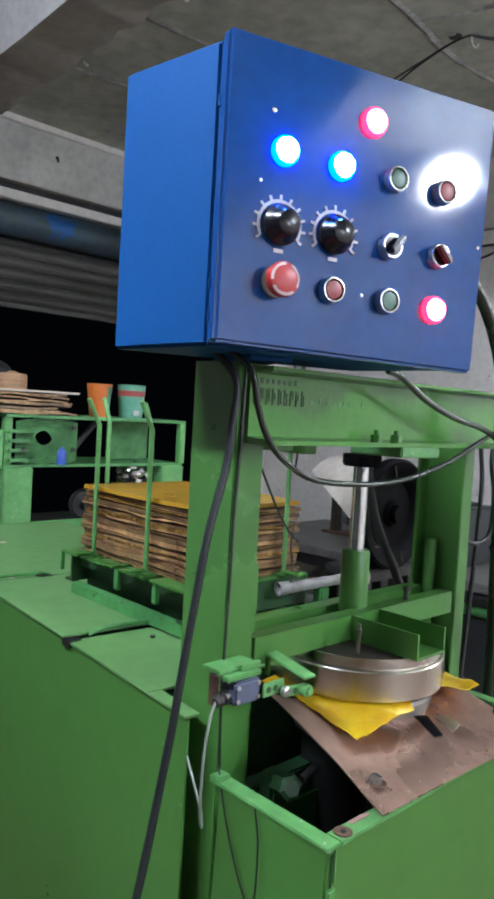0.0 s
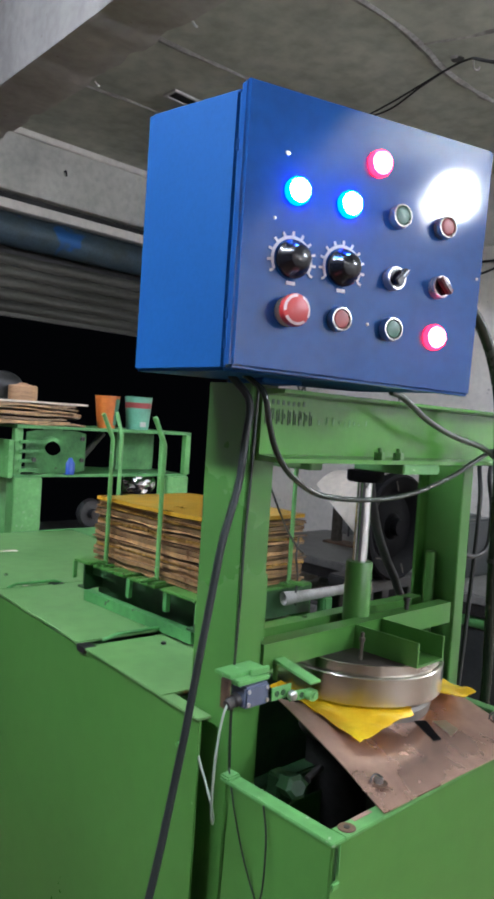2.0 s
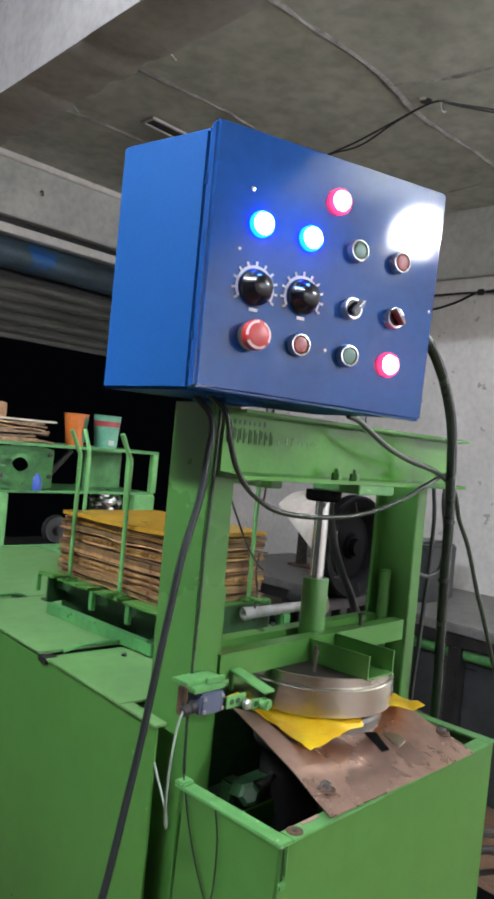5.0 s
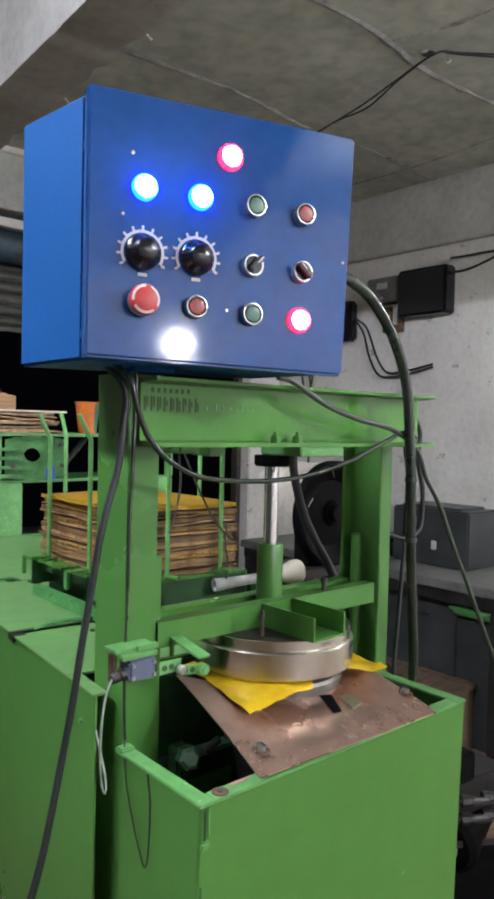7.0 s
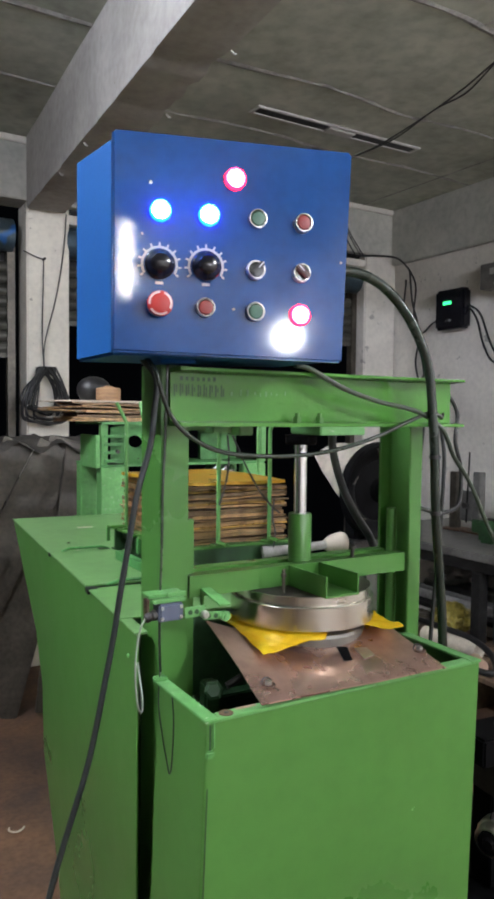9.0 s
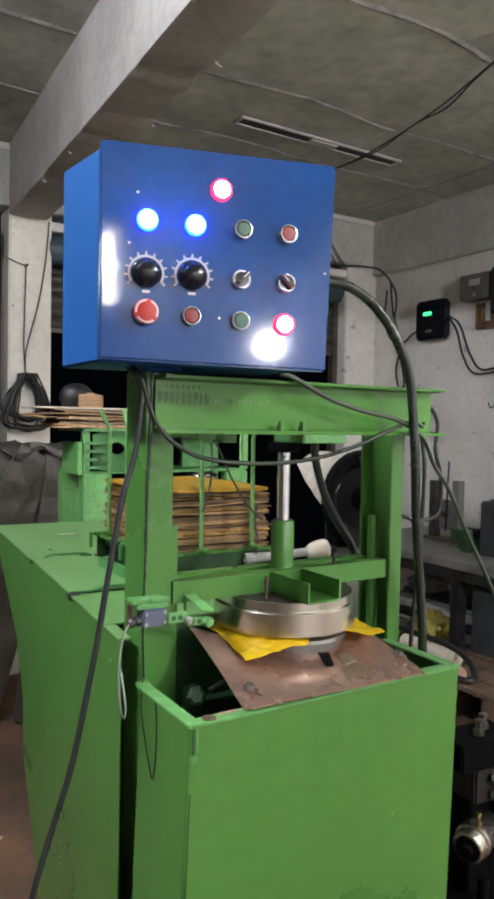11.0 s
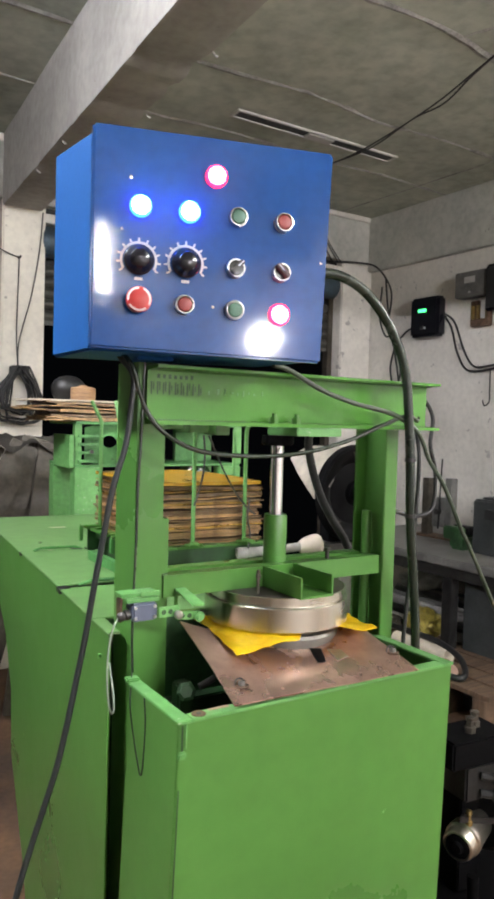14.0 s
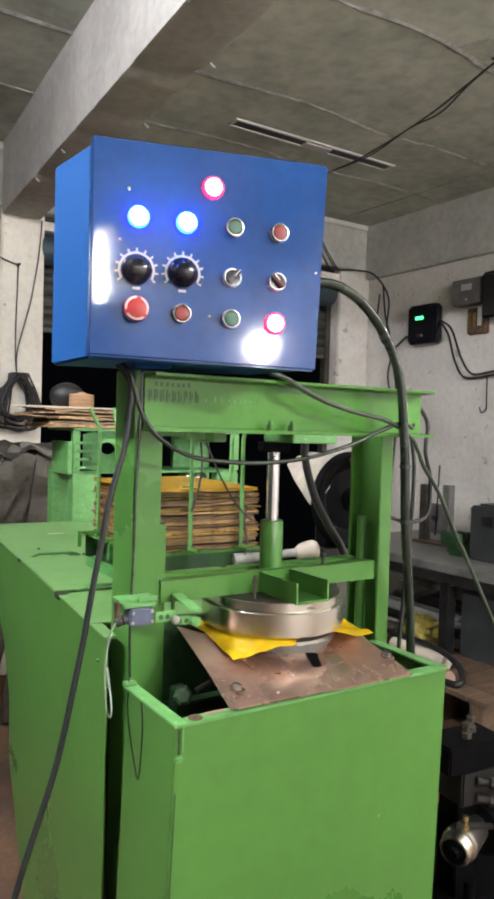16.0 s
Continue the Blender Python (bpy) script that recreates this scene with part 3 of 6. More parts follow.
for pts in (
    [(EW - 0.03, 2.80, 2.50), (EW - 0.03, 2.70, 2.42), (EW - 0.03, 2.60, 2.20), (EW - 0.03, 2.50, 2.08), (EW - 0.03, 2.35, 2.08), (EW - 0.03, 2.1, 2.12)],
    [(EW - 0.03, 2.80, 2.48), (EW - 0.03, 2.73, 2.38), (EW - 0.03, 2.66, 2.18), (EW - 0.03, 2.55, 2.05), (EW - 0.03, 2.30, 2.06), (EW - 0.03, 2.1, 2.10)],
    [(EW - 0.03, 3.08, 2.44), (EW - 0.03, 3.2, 2.40), (EW - 0.03, 3.32, 2.34), (EW - 0.04, 3.40, 2.5), (EW - 0.05, 3.38, 2.75), (EW - 0.1, 3.5, 2.95), (EW - 0.2, 3.62, 3.0), (3.55, 3.66, 2.98)],
    [(EW - 0.04, 3.46, 2.86), (EW - 0.04, 3.42, 2.6), (EW - 0.04, 3.36, 2.42), (EW - 0.04, 3.44, 2.38), (EW - 0.04, 3.52, 2.55), (EW - 0.04, 3.50, 2.8)],
    [(EW - 0.03, 3.36, 2.30), (EW - 0.03, 3.30, 2.22), (EW - 0.03, 3.26, 2.05), (EW - 0.03, 3.33, 1.95), (EW - 0.03, 3.38, 2.10), (EW - 0.03, 3.34, 2.28)],
    [(EW - 0.03, 3.34, 2.26), (EW - 0.03, 3.28, 2.0), (EW - 0.03, 3.26, 1.7), (EW - 0.03, 3.30, 1.2)],
):
    part("loop", tube(pts, 0.008, 8), BLACK, wc, smooth=True)
ww = thing("wall_supply_wires", "pair of black supply wires tied along the wall", "wire", (EW - 0.03, 1.2, 2.8), EAST)
for z0, z1 in ((2.74, 2.815), (2.835, 2.845)):
    part("strand", tube([(EW - 0.06, 1.96, z0), (EW - 0.03, 1.86, z0 + 0.005), (EW - 0.03, 1.70, 0.45 * z0 + 0.55 * z1), (EW - 0.03, 1.56, 2.836), (EW - 0.03, 1.50, 2.836), (EW - 0.03, 1.30, z1 + 0.008), (EW - 0.03, 0.9, z1), (EW - 0.03, -0.4, z1), (EW - 0.03, -1.5, z1)], 0.008, 8), BLACK, ww, smooth=True)
part("tie", box(EW - 0.042, EW - 0.018, 1.51, 1.55, 2.818, 2.856, 0.003), BLACK, ww)
bar = thing("hanging_wire_hook", "thin wire hook hanging on the wall", "hook", (EW - 0.02, 2.36, 1.9), EAST)
part("wire", tube([(EW - 0.02, 2.36, 2.06), (EW - 0.02, 2.36, 1.9), (EW - 0.02, 2.36, 1.82), (EW - 0.02, 2.40, 1.79), (EW - 0.02, 2.42, 1.83)], 0.005, 6), IRON, bar, smooth=True)
# loose wires over the back lintel
lw = thing("loose_wire", "thin loose wires hanging from the lintel", "wire", (3.5, BACK - 0.05, 3.0), ROOM)
for k in range(2):
    part("wire", tube([(3.60 + 0.03 * k, BACK - 0.05, 3.02), (3.50, BACK - 0.06, 3.12 + 0.03 * k), (3.42 + 0.02 * k, BACK - 0.05, 3.24), (3.40, BACK - 0.05, 3.20), (3.55, BACK - 0.05, 3.0)], 0.005, 6), BLACK, lw, smooth=True)

# cable coil hung on the pillar
coil = thing("hanging_cable_coil", "coil of black cable hung on the pillar", "cable coil", (0.95, BACK - 0.08, 1.6), ROOM)
crnd = random.Random(4)
for k in range(17):
    a = crnd.uniform(0.05, 0.165)
    l = crnd.uniform(0.26, 0.38)
    o = 0.012 * (k % 6)
    part("loop", tube([(0.90 + 0.006 * k, BACK - 0.06 - o, 1.985), (0.95 - a * 0.8, BACK - 0.07 - o, 1.94 - l * 0.3), (0.95 - a, BACK - 0.07 - o, 1.99 - l * 0.9), (0.95 - a * 0.3, BACK - 0.07 - o, 1.99 - l), (0.95 + a * 0.6, BACK - 0.07 - o, 1.99 - l), (0.95 + a, BACK - 0.07 - o, 1.99 - l * 0.8), (0.95 + a * 0.75, BACK - 0.07 - o, 1.94 - l * 0.25), (0.91 + 0.006 * k, BACK - 0.06 - o, 1.99)], 0.0065, 7, 6), BLACK, coil, smooth=True)
part("string", tube([(0.95, BACK - 0.05, 1.99), (0.94, BACK - 0.045, 2.2), (0.95, BACK - 0.045, 2.69)], 0.004, 6), BLACK, coil)
part("string", tube([(0.95, BACK - 0.045, 2.69), (0.90, BACK - 0.045, 2.70), (0.82, BACK - 0.045, 2.73)], 0.004, 6), BLACK, coil)
part("nail", lathe([(0, 0), (0.008, 0), (0.008, 0.05), (0, 0.05)], face_out(0.95, BACK - 0.028, 2.69), 8), IRON, coil)
part("string", tube([(1.10, BACK - 0.045, 3.0), (1.08, BACK - 0.045, 2.75), (1.03, BACK - 0.05, 2.45), (0.955, BACK - 0.05, 2.15), (0.95, BACK - 0.05, 1.99)], 0.004, 6), BLACK, coil)


# ---- sheets leaning by the pillar ----
def leaning_sheet(x, y, w, h, back, side, material, label):
    """A narrow board standing on the floor, leaning back and over to one side."""
    m = Matrix.Translation((x, y, 0)) @ Matrix.Rotation(radians(side), 4, "Y") @ Matrix.Rotation(radians(-back), 4, "X")
    return solid("metal_sheet", box(-w / 2, w / 2, -0.012, 0.012, 0.02, h, 0.004, m=m), material, label, "sheet", PANEL, (x, y, 0), "leaning sheets")


for x, y, w, h, back, side, material, label in (
    (-0.88, 3.02, 0.18, 1.72, 5, 28, SHEET, "dull grey steel sheet leaning beside the pillar"),
    (-0.68, 3.03, 0.17, 1.73, 5, 28, SHEET, "scuffed grey steel panel leaning beside the pillar"),
    (-0.49, 3.02, 0.16, 1.72, 5, 28, SHEET, "dull grey steel sheet leaning beside the pillar"),
    (-0.34, 3.05, 0.11, 1.70, 5, 27, SHEET, "narrow scuffed steel strip leaning beside the pillar"),
    (-0.02, 3.10, 0.24, 1.60, 5, 16, SHEET, "wide dull steel sheet standing behind the strips"),
    (0.27, 3.06, 0.15, 1.53, 4, 7, SHEET, "scuffed grey steel panel leaning beside the pillar"),
):
    leaning_sheet(x, y, w, h, back, side, material, label)
rag = bmesh.new()
bmesh.ops.create_grid(rag, x_segments=24, y_segments=10, size=0.5)
for v in rag.verts:
    x, y = v.co.x, v.co.y
    v.co = Vector((0.66 + x * 0.75, 3.22 + y * 0.42, 1.545 + 0.03 * noise.noise(Vector((x * 9, y * 6, 3))) - 0.11 * max(0, -y) ** 1.2 * (1 + 0.6 * math.sin(x * 21))))
solid("crumpled_sack", rag, SACK, "crumpled dark sack laid over the sheets", "sack", ROOM, (0.66, 3.2, 1.5), smooth=True)


# ---- second machine at the back ----
REAR = pose(0, 0, 0, 0, 0, 9.0) @ Matrix.Translation((-0.092, -0.3025, 0.6504)) @ Matrix.Diagonal((0.635, 0.635, 0.635, 1))
REAR_FLOOR = -0.6504 / 0.635
rear = thing("rear_machine_frame", "worn green steel machine frame with open shelves", "machine", (1.65, 3.35, 0), REAR)
part("top_plate", box(1.07, 2.24, 3.10, 3.60, 1.565, 1.582, 0.002), GREEN_OLD, rear)
part("middle_shelf", box(1.07, 2.24, 3.12, 3.60, 1.305, 1.32, 0.002), GREEN_OLD, rear)
for u in (1.07, 2.08):
    for v in (3.105, 3.50):
        part("leg", box(u, u + 0.16, v, v + 0.09, REAR_FLOOR, 1.304, 0.004), GREEN_PALE, rear)
part("lower_rail", box(1.07, 2.24, 3.10, 3.104, 0.94, 1.02), GREEN_OLD, rear)
plate = lathe([(0.055, 0.0), (0.055, 0.01), (0.13, 0.01), (0.13, 0.0), (0.055, 0.0)], face_out(1.29, 3.13, 1.445), 28)
part("bearing_ring", plate, GREEN_OLD, rear, smooth=True)
face = bmesh.new()
hole = [face.verts.new((1.29 + 0.052 * math.cos(2 * math.pi * k / 24), 3.115, 1.475 + 0.052 * math.sin(2 * math.pi * k / 24))) for k in range(24)]
rim = []
for k in range(24):
    c, s = math.cos(2 * math.pi * k / 24), math.sin(2 * math.pi * k / 24)
    q = max(abs(c) / 0.18, abs(s) / 0.118)
    rim.append(face.verts.new((1.31 + c / q, 3.115, 1.443 + s / q)))
for k in range(24):
    face.faces.new((hole[k], hole[(k + 1) % 24], rim[(k + 1) % 24], rim[k]))
bmesh.ops.solidify(face, geom=face.faces[:], thickness=0.012)
part("face_plate", face, GREEN_OLD, rear)
for u, z in ((1.17, 1.40), (1.46, 1.40), (1.46, 1.52)):
    part("bolt", hexagon(0.013, 0.012, face_out(u, 3.104, z)), DARK_STEEL, rear)
part("upright", box(2.20, 2.24, 3.10, 3.14, 1.32, 1.564, 0.003), GREEN_PALE, rear)
part("upright", box(1.90, 2.19, 3.42, 3.46, 1.32, 1.564, 0.003), GREEN_OLD, rear)
part("upright", box(1.075, 1.12, 3.13, 3.17, 1.32, 1.564, 0.003), GREEN_PALE, rear)
part("brace", tube([(1.52, 3.3, 1.33), (1.72, 3.3, 1.55)], 0.018, 8, curved=False), DARK_STEEL, rear)
part("side_bracket", box(1.04, 1.068, 3.12, 3.42, 1.30, 1.50, 0.003), GREEN_PALE, rear)
for k in range(4):
    part("rung", box(1.09, 1.20, 3.098, 3.112, 1.335 + 0.05 * k, 1.352 + 0.05 * k, 0.002), GREEN_OLD, rear)
solid("blue_bottle", lathe([(0, 0), (0.032, 0), (0.033, 0.062), (0.022, 0.078), (0.02, 0.092), (0, 0.092)], Matrix.Translation((1.40, 3.13, 1.32)), 20), BLUE_PLASTIC, "small blue plastic bottle on the shelf", "bottle", REAR, (1.40, 3.13, 1.32), smooth=True)
foil = bmesh.new()
bmesh.ops.create_icosphere(foil, subdivisions=3, radius=0.075)
for v in foil.verts:
    v.co = Vector((1.95, 3.22, 1.252)) + Vector((v.co.x * 1.35, v.co.y, v.co.z * 0.95)) * (1 + 0.28 * noise.noise(v.co * 40))
solid("foil_ball", foil, FOIL, "crumpled ball of silver foil on an oily block", "foil", REAR, (1.95, 3.22, 1.19))
junk = thing("scrap_machine_part", "dark oily casting lying under the shelf", "casting", (1.5, 3.25, 0), REAR)
part("stand", box(1.28, 1.95, 3.2, 3.5, REAR_FLOOR, 1.0, 0.01), IRON, junk)
part("block", box(1.86, 2.05, 3.15, 3.34, REAR_FLOOR, 1.188, 0.006), IRON, junk)
part("wheel", lathe([(0.03, 0), (0.075, 0), (0.085, 0.02), (0.075, 0.05), (0.03, 0.05), (0.03, 0)], face_out(1.58, 3.2, 1.09), 24), BLACK, junk, smooth=True)
part("shaft", lathe([(0, -0.05), (0.03, -0.05), (0.03, 0.09), (0, 0.09)], face_out(1.58, 3.2, 1.09), 12), IRON, junk, smooth=True)
# pots
cup = thing("orange_pot", "orange and green tapered plastic pot", "pot", (1.705, 3.25, 1.582), REAR)
cm = Matrix.Translation((1.705, 3.25, 1.582)) @ Matrix.Diagonal((0.78, 0.78, 0.94, 1))
part("bowl", lathe([(0, 0.0), (0.066, 0.0), (0.093, 0.195), (0.097, 0.197), (0.097, 0.203), (0.088, 0.203), (0.062, 0.012), (0, 0.012)], cm, 28), ORANGE, cup, smooth=True)
arc = bmesh.new()
prev = None
for k in range(9):
    a = radians(-80 + k * 14)
    lo, hi = arc.verts.new(cm @ Vector((0.071 * math.cos(a), 0.071 * math.sin(a), 0.02))), arc.verts.new(cm @ Vector((0.0935 * math.cos(a), 0.0935 * math.sin(a), 0.185)))
    if prev:
        arc.faces.new((prev[0], lo, hi, prev[1]))
    prev = (lo, hi)
bmesh.ops.solidify(arc, geom=arc.faces[:], thickness=-0.002)
part("label_wrap", arc, TEAL, cup, "green printed wrap", True)
jar = thing("green_tub", "sea-green tapered plastic tub with dark red band", "tub", (1.95, 3.28, 1.582), REAR)
jm = Matrix.Translation((1.95, 3.28, 1.582)) @ Matrix.Diagonal((0.9, 0.9, 0.97, 1))
part("body", lathe([(0, 0), (0.074, 0), (0.078, 0.02), (0.087, 0.135), (0, 0.135)], jm, 28), TEAL, jar, smooth=True)
part("band", lathe([(0, 0.135), (0.0885, 0.135), (0.0905, 0.17), (0, 0.17)], jm, 28), RED_DARK, jar, smooth=True)
part("rim", lathe([(0, 0.17), (0.0905, 0.17), (0.093, 0.202), (0.096, 0.206), (0.088, 0.206), (0.084, 0.19), (0, 0.19)], jm, 28), TEAL, jar, smooth=True)
part("label_patch", box(1.915, 1.955, 3.197, 3.202, 1.60, 1.63), WHITE, jar)
# cardboard layers
srnd = random.Random(11)
z = 1.584
for k in range(9):
    t = srnd.uniform(0.004, 0.016)
    u0 = srnd.uniform(0.78, 0.98)
    u1 = srnd.uniform(1.36, 1.50)
    m = Matrix.Translation((0.5 * (u0 + u1), 3.34, z)) @ Matrix.Rotation(radians(srnd.uniform(-7, 7)), 4, "Z")
    w = (u1 - u0) / 2
    bm = box(-w, w, -0.22, 0.2, 0, t, 0.001)
    bmesh.ops.subdivide_edges(bm, edges=bm.edges[:], cuts=7, use_grid_fill=True)
    for v in bm.verts:
        v.co.z += 0.016 * noise.noise(Vector((v.co.x * 5, v.co.y * 6, k * 0.9)))
    bmesh.ops.transform(bm, matrix=m, verts=bm.verts)
    solid("cardboard_sheet", bm, CARD, "warped brown cardboard sheet in a loose pile", "cardboard", REAR, (1.1, 3.34, z), "pile of cardboard")
    z += t + 0.0035
board_top = z
solid("thin_board", box(0.80, 1.52, 3.16, 3.5, board_top + 0.002, board_top + 0.012, 0.001), CREAM, "thin pale board on the cardboard pile", "board", REAR, (1.1, 3.3, board_top))
solid("wood_roll", lathe([(0, 0), (0.074, 0), (0.076, 0.004), (0.076, 0.075), (0.070, 0.080), (0.03, 0.086), (0.018, 0.094), (0, 0.095)], Matrix.Translation((1.165, 3.25, board_top + 0.012)), 26), WOOD, "pale peach roll of tape on the pile", "tape roll", REAR, (1.165, 3.25, board_top + 0.012), smooth=True)
helmet = bmesh.new()
bmesh.ops.create_uvsphere(helmet, u_segments=28, v_segments=14, radius=0.104)
for v in helmet.verts:
    v.co = Vector((1.13, 3.42, board_top + 0.012 + 0.075)) + Vector((v.co.x * 1.05, v.co.y * 0.9, max(v.co.z, -0.075) * (0.8 if v.co.z > 0 else 1)))
solid("black_dome", helmet, BLACK, "black rounded plastic dome behind the tape roll", "helmet", REAR, (1.13, 3.42, board_top + 0.012), smooth=True)


# ---- the press ----
ZT = 1.228
PRESS = pose(0.122, 0.135, 0, 0, 0, 8.5)
AX, AY = 0.310, 0.035
DX, DY = 0.307, 0.021
ram = Matrix.Translation((AX, AY, 0))
die_axis = Matrix.Translation((DX, DY, 0))
press = thing("hydraulic_press", "green-painted steel hydraulic plate press on the floor", "press", (0.28, 0.0, 0), PRESS)


def taper(bm):
    """The bin leans a little: its foot stands further to the side than its rim."""
    for v in bm.verts:
        v.co.x -= 0.035 * (ZT - v.co.z)
    return bm


def channel(u0, v0, v1, z0, z1, width, t=0.006, side=1):
    """An upright channel; side 1 opens towards +x, -1 towards -x."""
    w = width * side
    poly = [(u0, v0), (u0 + w, v0), (u0 + w, v0 + t), (u0 + t * side, v0 + t), (u0 + t * side, v1 - t), (u0 + w, v1 - t), (u0 + w, v1), (u0, v1)]
    bm = extrude_profile(poly, "z", z0, z1)
    bmesh.ops.bevel(bm, geom=[e for e in bm.edges if abs(e.verts[0].co.z - e.verts[1].co.z) > 0.1], offset=0.0015, segments=2, affect="EDGES")
    return bm


part("column", channel(0.0, 0.0, 0.088, 0.0, 1.768, 0.052), GREEN, press)
part("column", channel(0.590, -0.006, 0.092, 0.0, 1.663, 0.034, side=-1), GREEN, press)
hb = [(-0.050, 1.664), (-0.003, 1.664), (-0.003, 1.762), (-0.050, 1.762), (-0.050, 1.757), (-0.009, 1.754), (-0.009, 1.673), (-0.050, 1.670)]
top_beam = part("top_beam", extrude_profile(hb, "x", 0.012, 0.663), GREEN_GLOSS, press, "green channel beam with stamped marks")
# Rear beam in darker green, the shade behind the front beam painted in.
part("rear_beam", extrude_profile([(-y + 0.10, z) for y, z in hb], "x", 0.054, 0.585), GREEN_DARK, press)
mrnd = random.Random(5)
for k in range(9):
    u = 0.018 + 0.0113 * k
    for du, w, lo, hi in ((0.0, 0.0026, 0, mrnd.uniform(0.020, 0.022)), (0.0044, 0.0020, mrnd.uniform(0, 0.009), mrnd.uniform(0.015, 0.022))):
        part("stamp_mark", box(u + du, u + du + w, -0.0100, -0.0089, 1.7145 + lo, 1.7145 + hi, 0.0003), STAMP, top_beam)
u = 0.128
while u < 0.245:
    part("stamp_mark", box(u, u + mrnd.uniform(0.002, 0.004), -0.0098, -0.0089, 1.717 + mrnd.uniform(0, 0.004), 1.723 + mrnd.uniform(0, 0.006), 0.0003), GREEN_PALE, top_beam)
    u += mrnd.uniform(0.008, 0.019)
for k in range(7):
    part("stamp_mark", box(0.030 + 0.0105 * k, 0.035 + 0.0105 * k, -0.0098, -0.0089, 1.7415, 1.7475 + mrnd.uniform(0, 0.0015), 0.0003), STAMP, top_beam)
for u in (0.256, 0.306):
    nut = part("beam_bolt", hexagon(0.0085, 0.010, Matrix.Translation((u, -0.030, 1.671))), GREEN, press)
    part("stud", lathe([(0, 0), (0.004, 0), (0.004, 0.017), (0, 0.017)], Matrix.Translation((u, -0.030, 1.671)), 10), GREEN, nut)
part("packing_plate", box(0.295, 0.400, -0.050, 0.05, 1.648, 1.6635, 0.002), GREEN_PALE, press)
part("rear_mount_plate", box(0.060, 0.115, 0.055, 0.12, 1.655, 1.6635, 0.002), GREEN_PALE, press)
part("rear_mount_plate", box(0.125, 0.165, 0.05, 0.11, 1.650, 1.6635, 0.002), GREEN_PALE, press)
part("rear_mount_plate", box(0.175, 0.205, 0.04, 0.09, 1.646, 1.6635, 0.002), GREEN, press)
# bin
part("front_panel", taper(box(-0.012, 0.558, -0.2000, -0.1972, 0.03, ZT, 0.001)), GREEN, press, "plain green sheet front panel")
part("side_panel", taper(box(-0.012, -0.009, -0.1970, -0.021, 0.03, ZT - 0.001)), GREEN, press)
part("side_panel", taper(box(0.555, 0.558, -0.1970, 0.02, 0.03, ZT - 0.001)), GREEN, press)
part("bin_rim", box(-0.015, 0.009, -0.2015, -0.003, ZT, ZT + 0.005, 0.0012), GREEN_PALE, press)
part("bin_rim", box(0.0095, 0.5375, -0.2015, -0.1775, ZT, ZT + 0.005, 0.0012), GREEN_PALE, press)
part("bin_rim", box(0.538, 0.562, -0.2015, 0.0, ZT, ZT + 0.005, 0.0012), GREEN_PALE, press)
part("rim_wear", lathe([(0, 0), (0.0115, 0), (0.0110, 0.0012), (0, 0.0012)], Matrix.Translation((0.026, -0.189, ZT + 0.0052)), 20), RUST, press, "rusty worn washer")
part("rim_wear", box(0.046, 0.082, -0.186, -0.179, ZT + 0.0052, ZT + 0.0057, 0.0002), PINKISH, press, "scraped bare edge")
part("rim_hole", lathe([(0, 0), (0.004, 0), (0.004, 0.0008), (0, 0.0008)], Matrix.Translation((0.026, -0.189, ZT + 0.0064)), 14), BLACK, press)
part("corner_weld", box(-0.0085, -0.0055, -0.2020, -0.2002, ZT - 0.046, ZT - 0.002, 0.001), GREEN_DARK, press)
part("corner_weld", box(-0.016, 0.000, -0.2055, -0.2002, ZT - 0.052, ZT - 0.040, 0.003), GREEN_PALE, press)
part("corner_weld", box(-0.0030, 0.0010, -0.2025, -0.2002, ZT - 0.038, ZT + 0.002, 0.001), GREEN_PALE, press)
part("panel_seam", taper(box(-0.0085, -0.0065, -0.2010, -0.2001, 0.10, 1.13)), GREEN_DARK, press)
part("rim_clip", box(-0.017, 0.006, -0.022, -0.004, ZT + 0.005, ZT + 0.011, 0.002), GREEN_PALE, press)
part("panel_screw", hexagon(0.006, 0.008, Matrix.Translation((0.543, -0.16, 0.80)) @ Matrix.Rotation(radians(90), 4, "Y")), BEZEL, press)
# Near-black bin floor, for the shade at the bottom of the bin.
part("bin_floor", box(-0.0088, 0.5348, -0.1968, -0.003, 0.80, 0.806), IRON, press)
part("column_strip", box(0.0545, 0.0690, 0.012, 0.030, 1.03, 1.50, 0.0015), GREEN, press)
# Back and ties inside the bin: shade put in as dark green.
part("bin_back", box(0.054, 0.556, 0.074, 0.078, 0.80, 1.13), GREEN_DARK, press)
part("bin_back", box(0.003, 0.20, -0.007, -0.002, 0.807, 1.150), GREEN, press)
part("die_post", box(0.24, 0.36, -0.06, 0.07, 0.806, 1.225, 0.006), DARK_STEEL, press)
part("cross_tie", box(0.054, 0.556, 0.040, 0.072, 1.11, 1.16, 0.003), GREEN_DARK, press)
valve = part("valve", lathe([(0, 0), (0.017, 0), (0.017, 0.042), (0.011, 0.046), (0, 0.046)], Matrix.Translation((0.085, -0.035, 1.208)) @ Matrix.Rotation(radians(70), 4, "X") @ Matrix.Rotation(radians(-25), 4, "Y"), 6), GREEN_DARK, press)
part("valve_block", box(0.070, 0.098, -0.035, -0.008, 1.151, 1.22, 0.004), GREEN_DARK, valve)
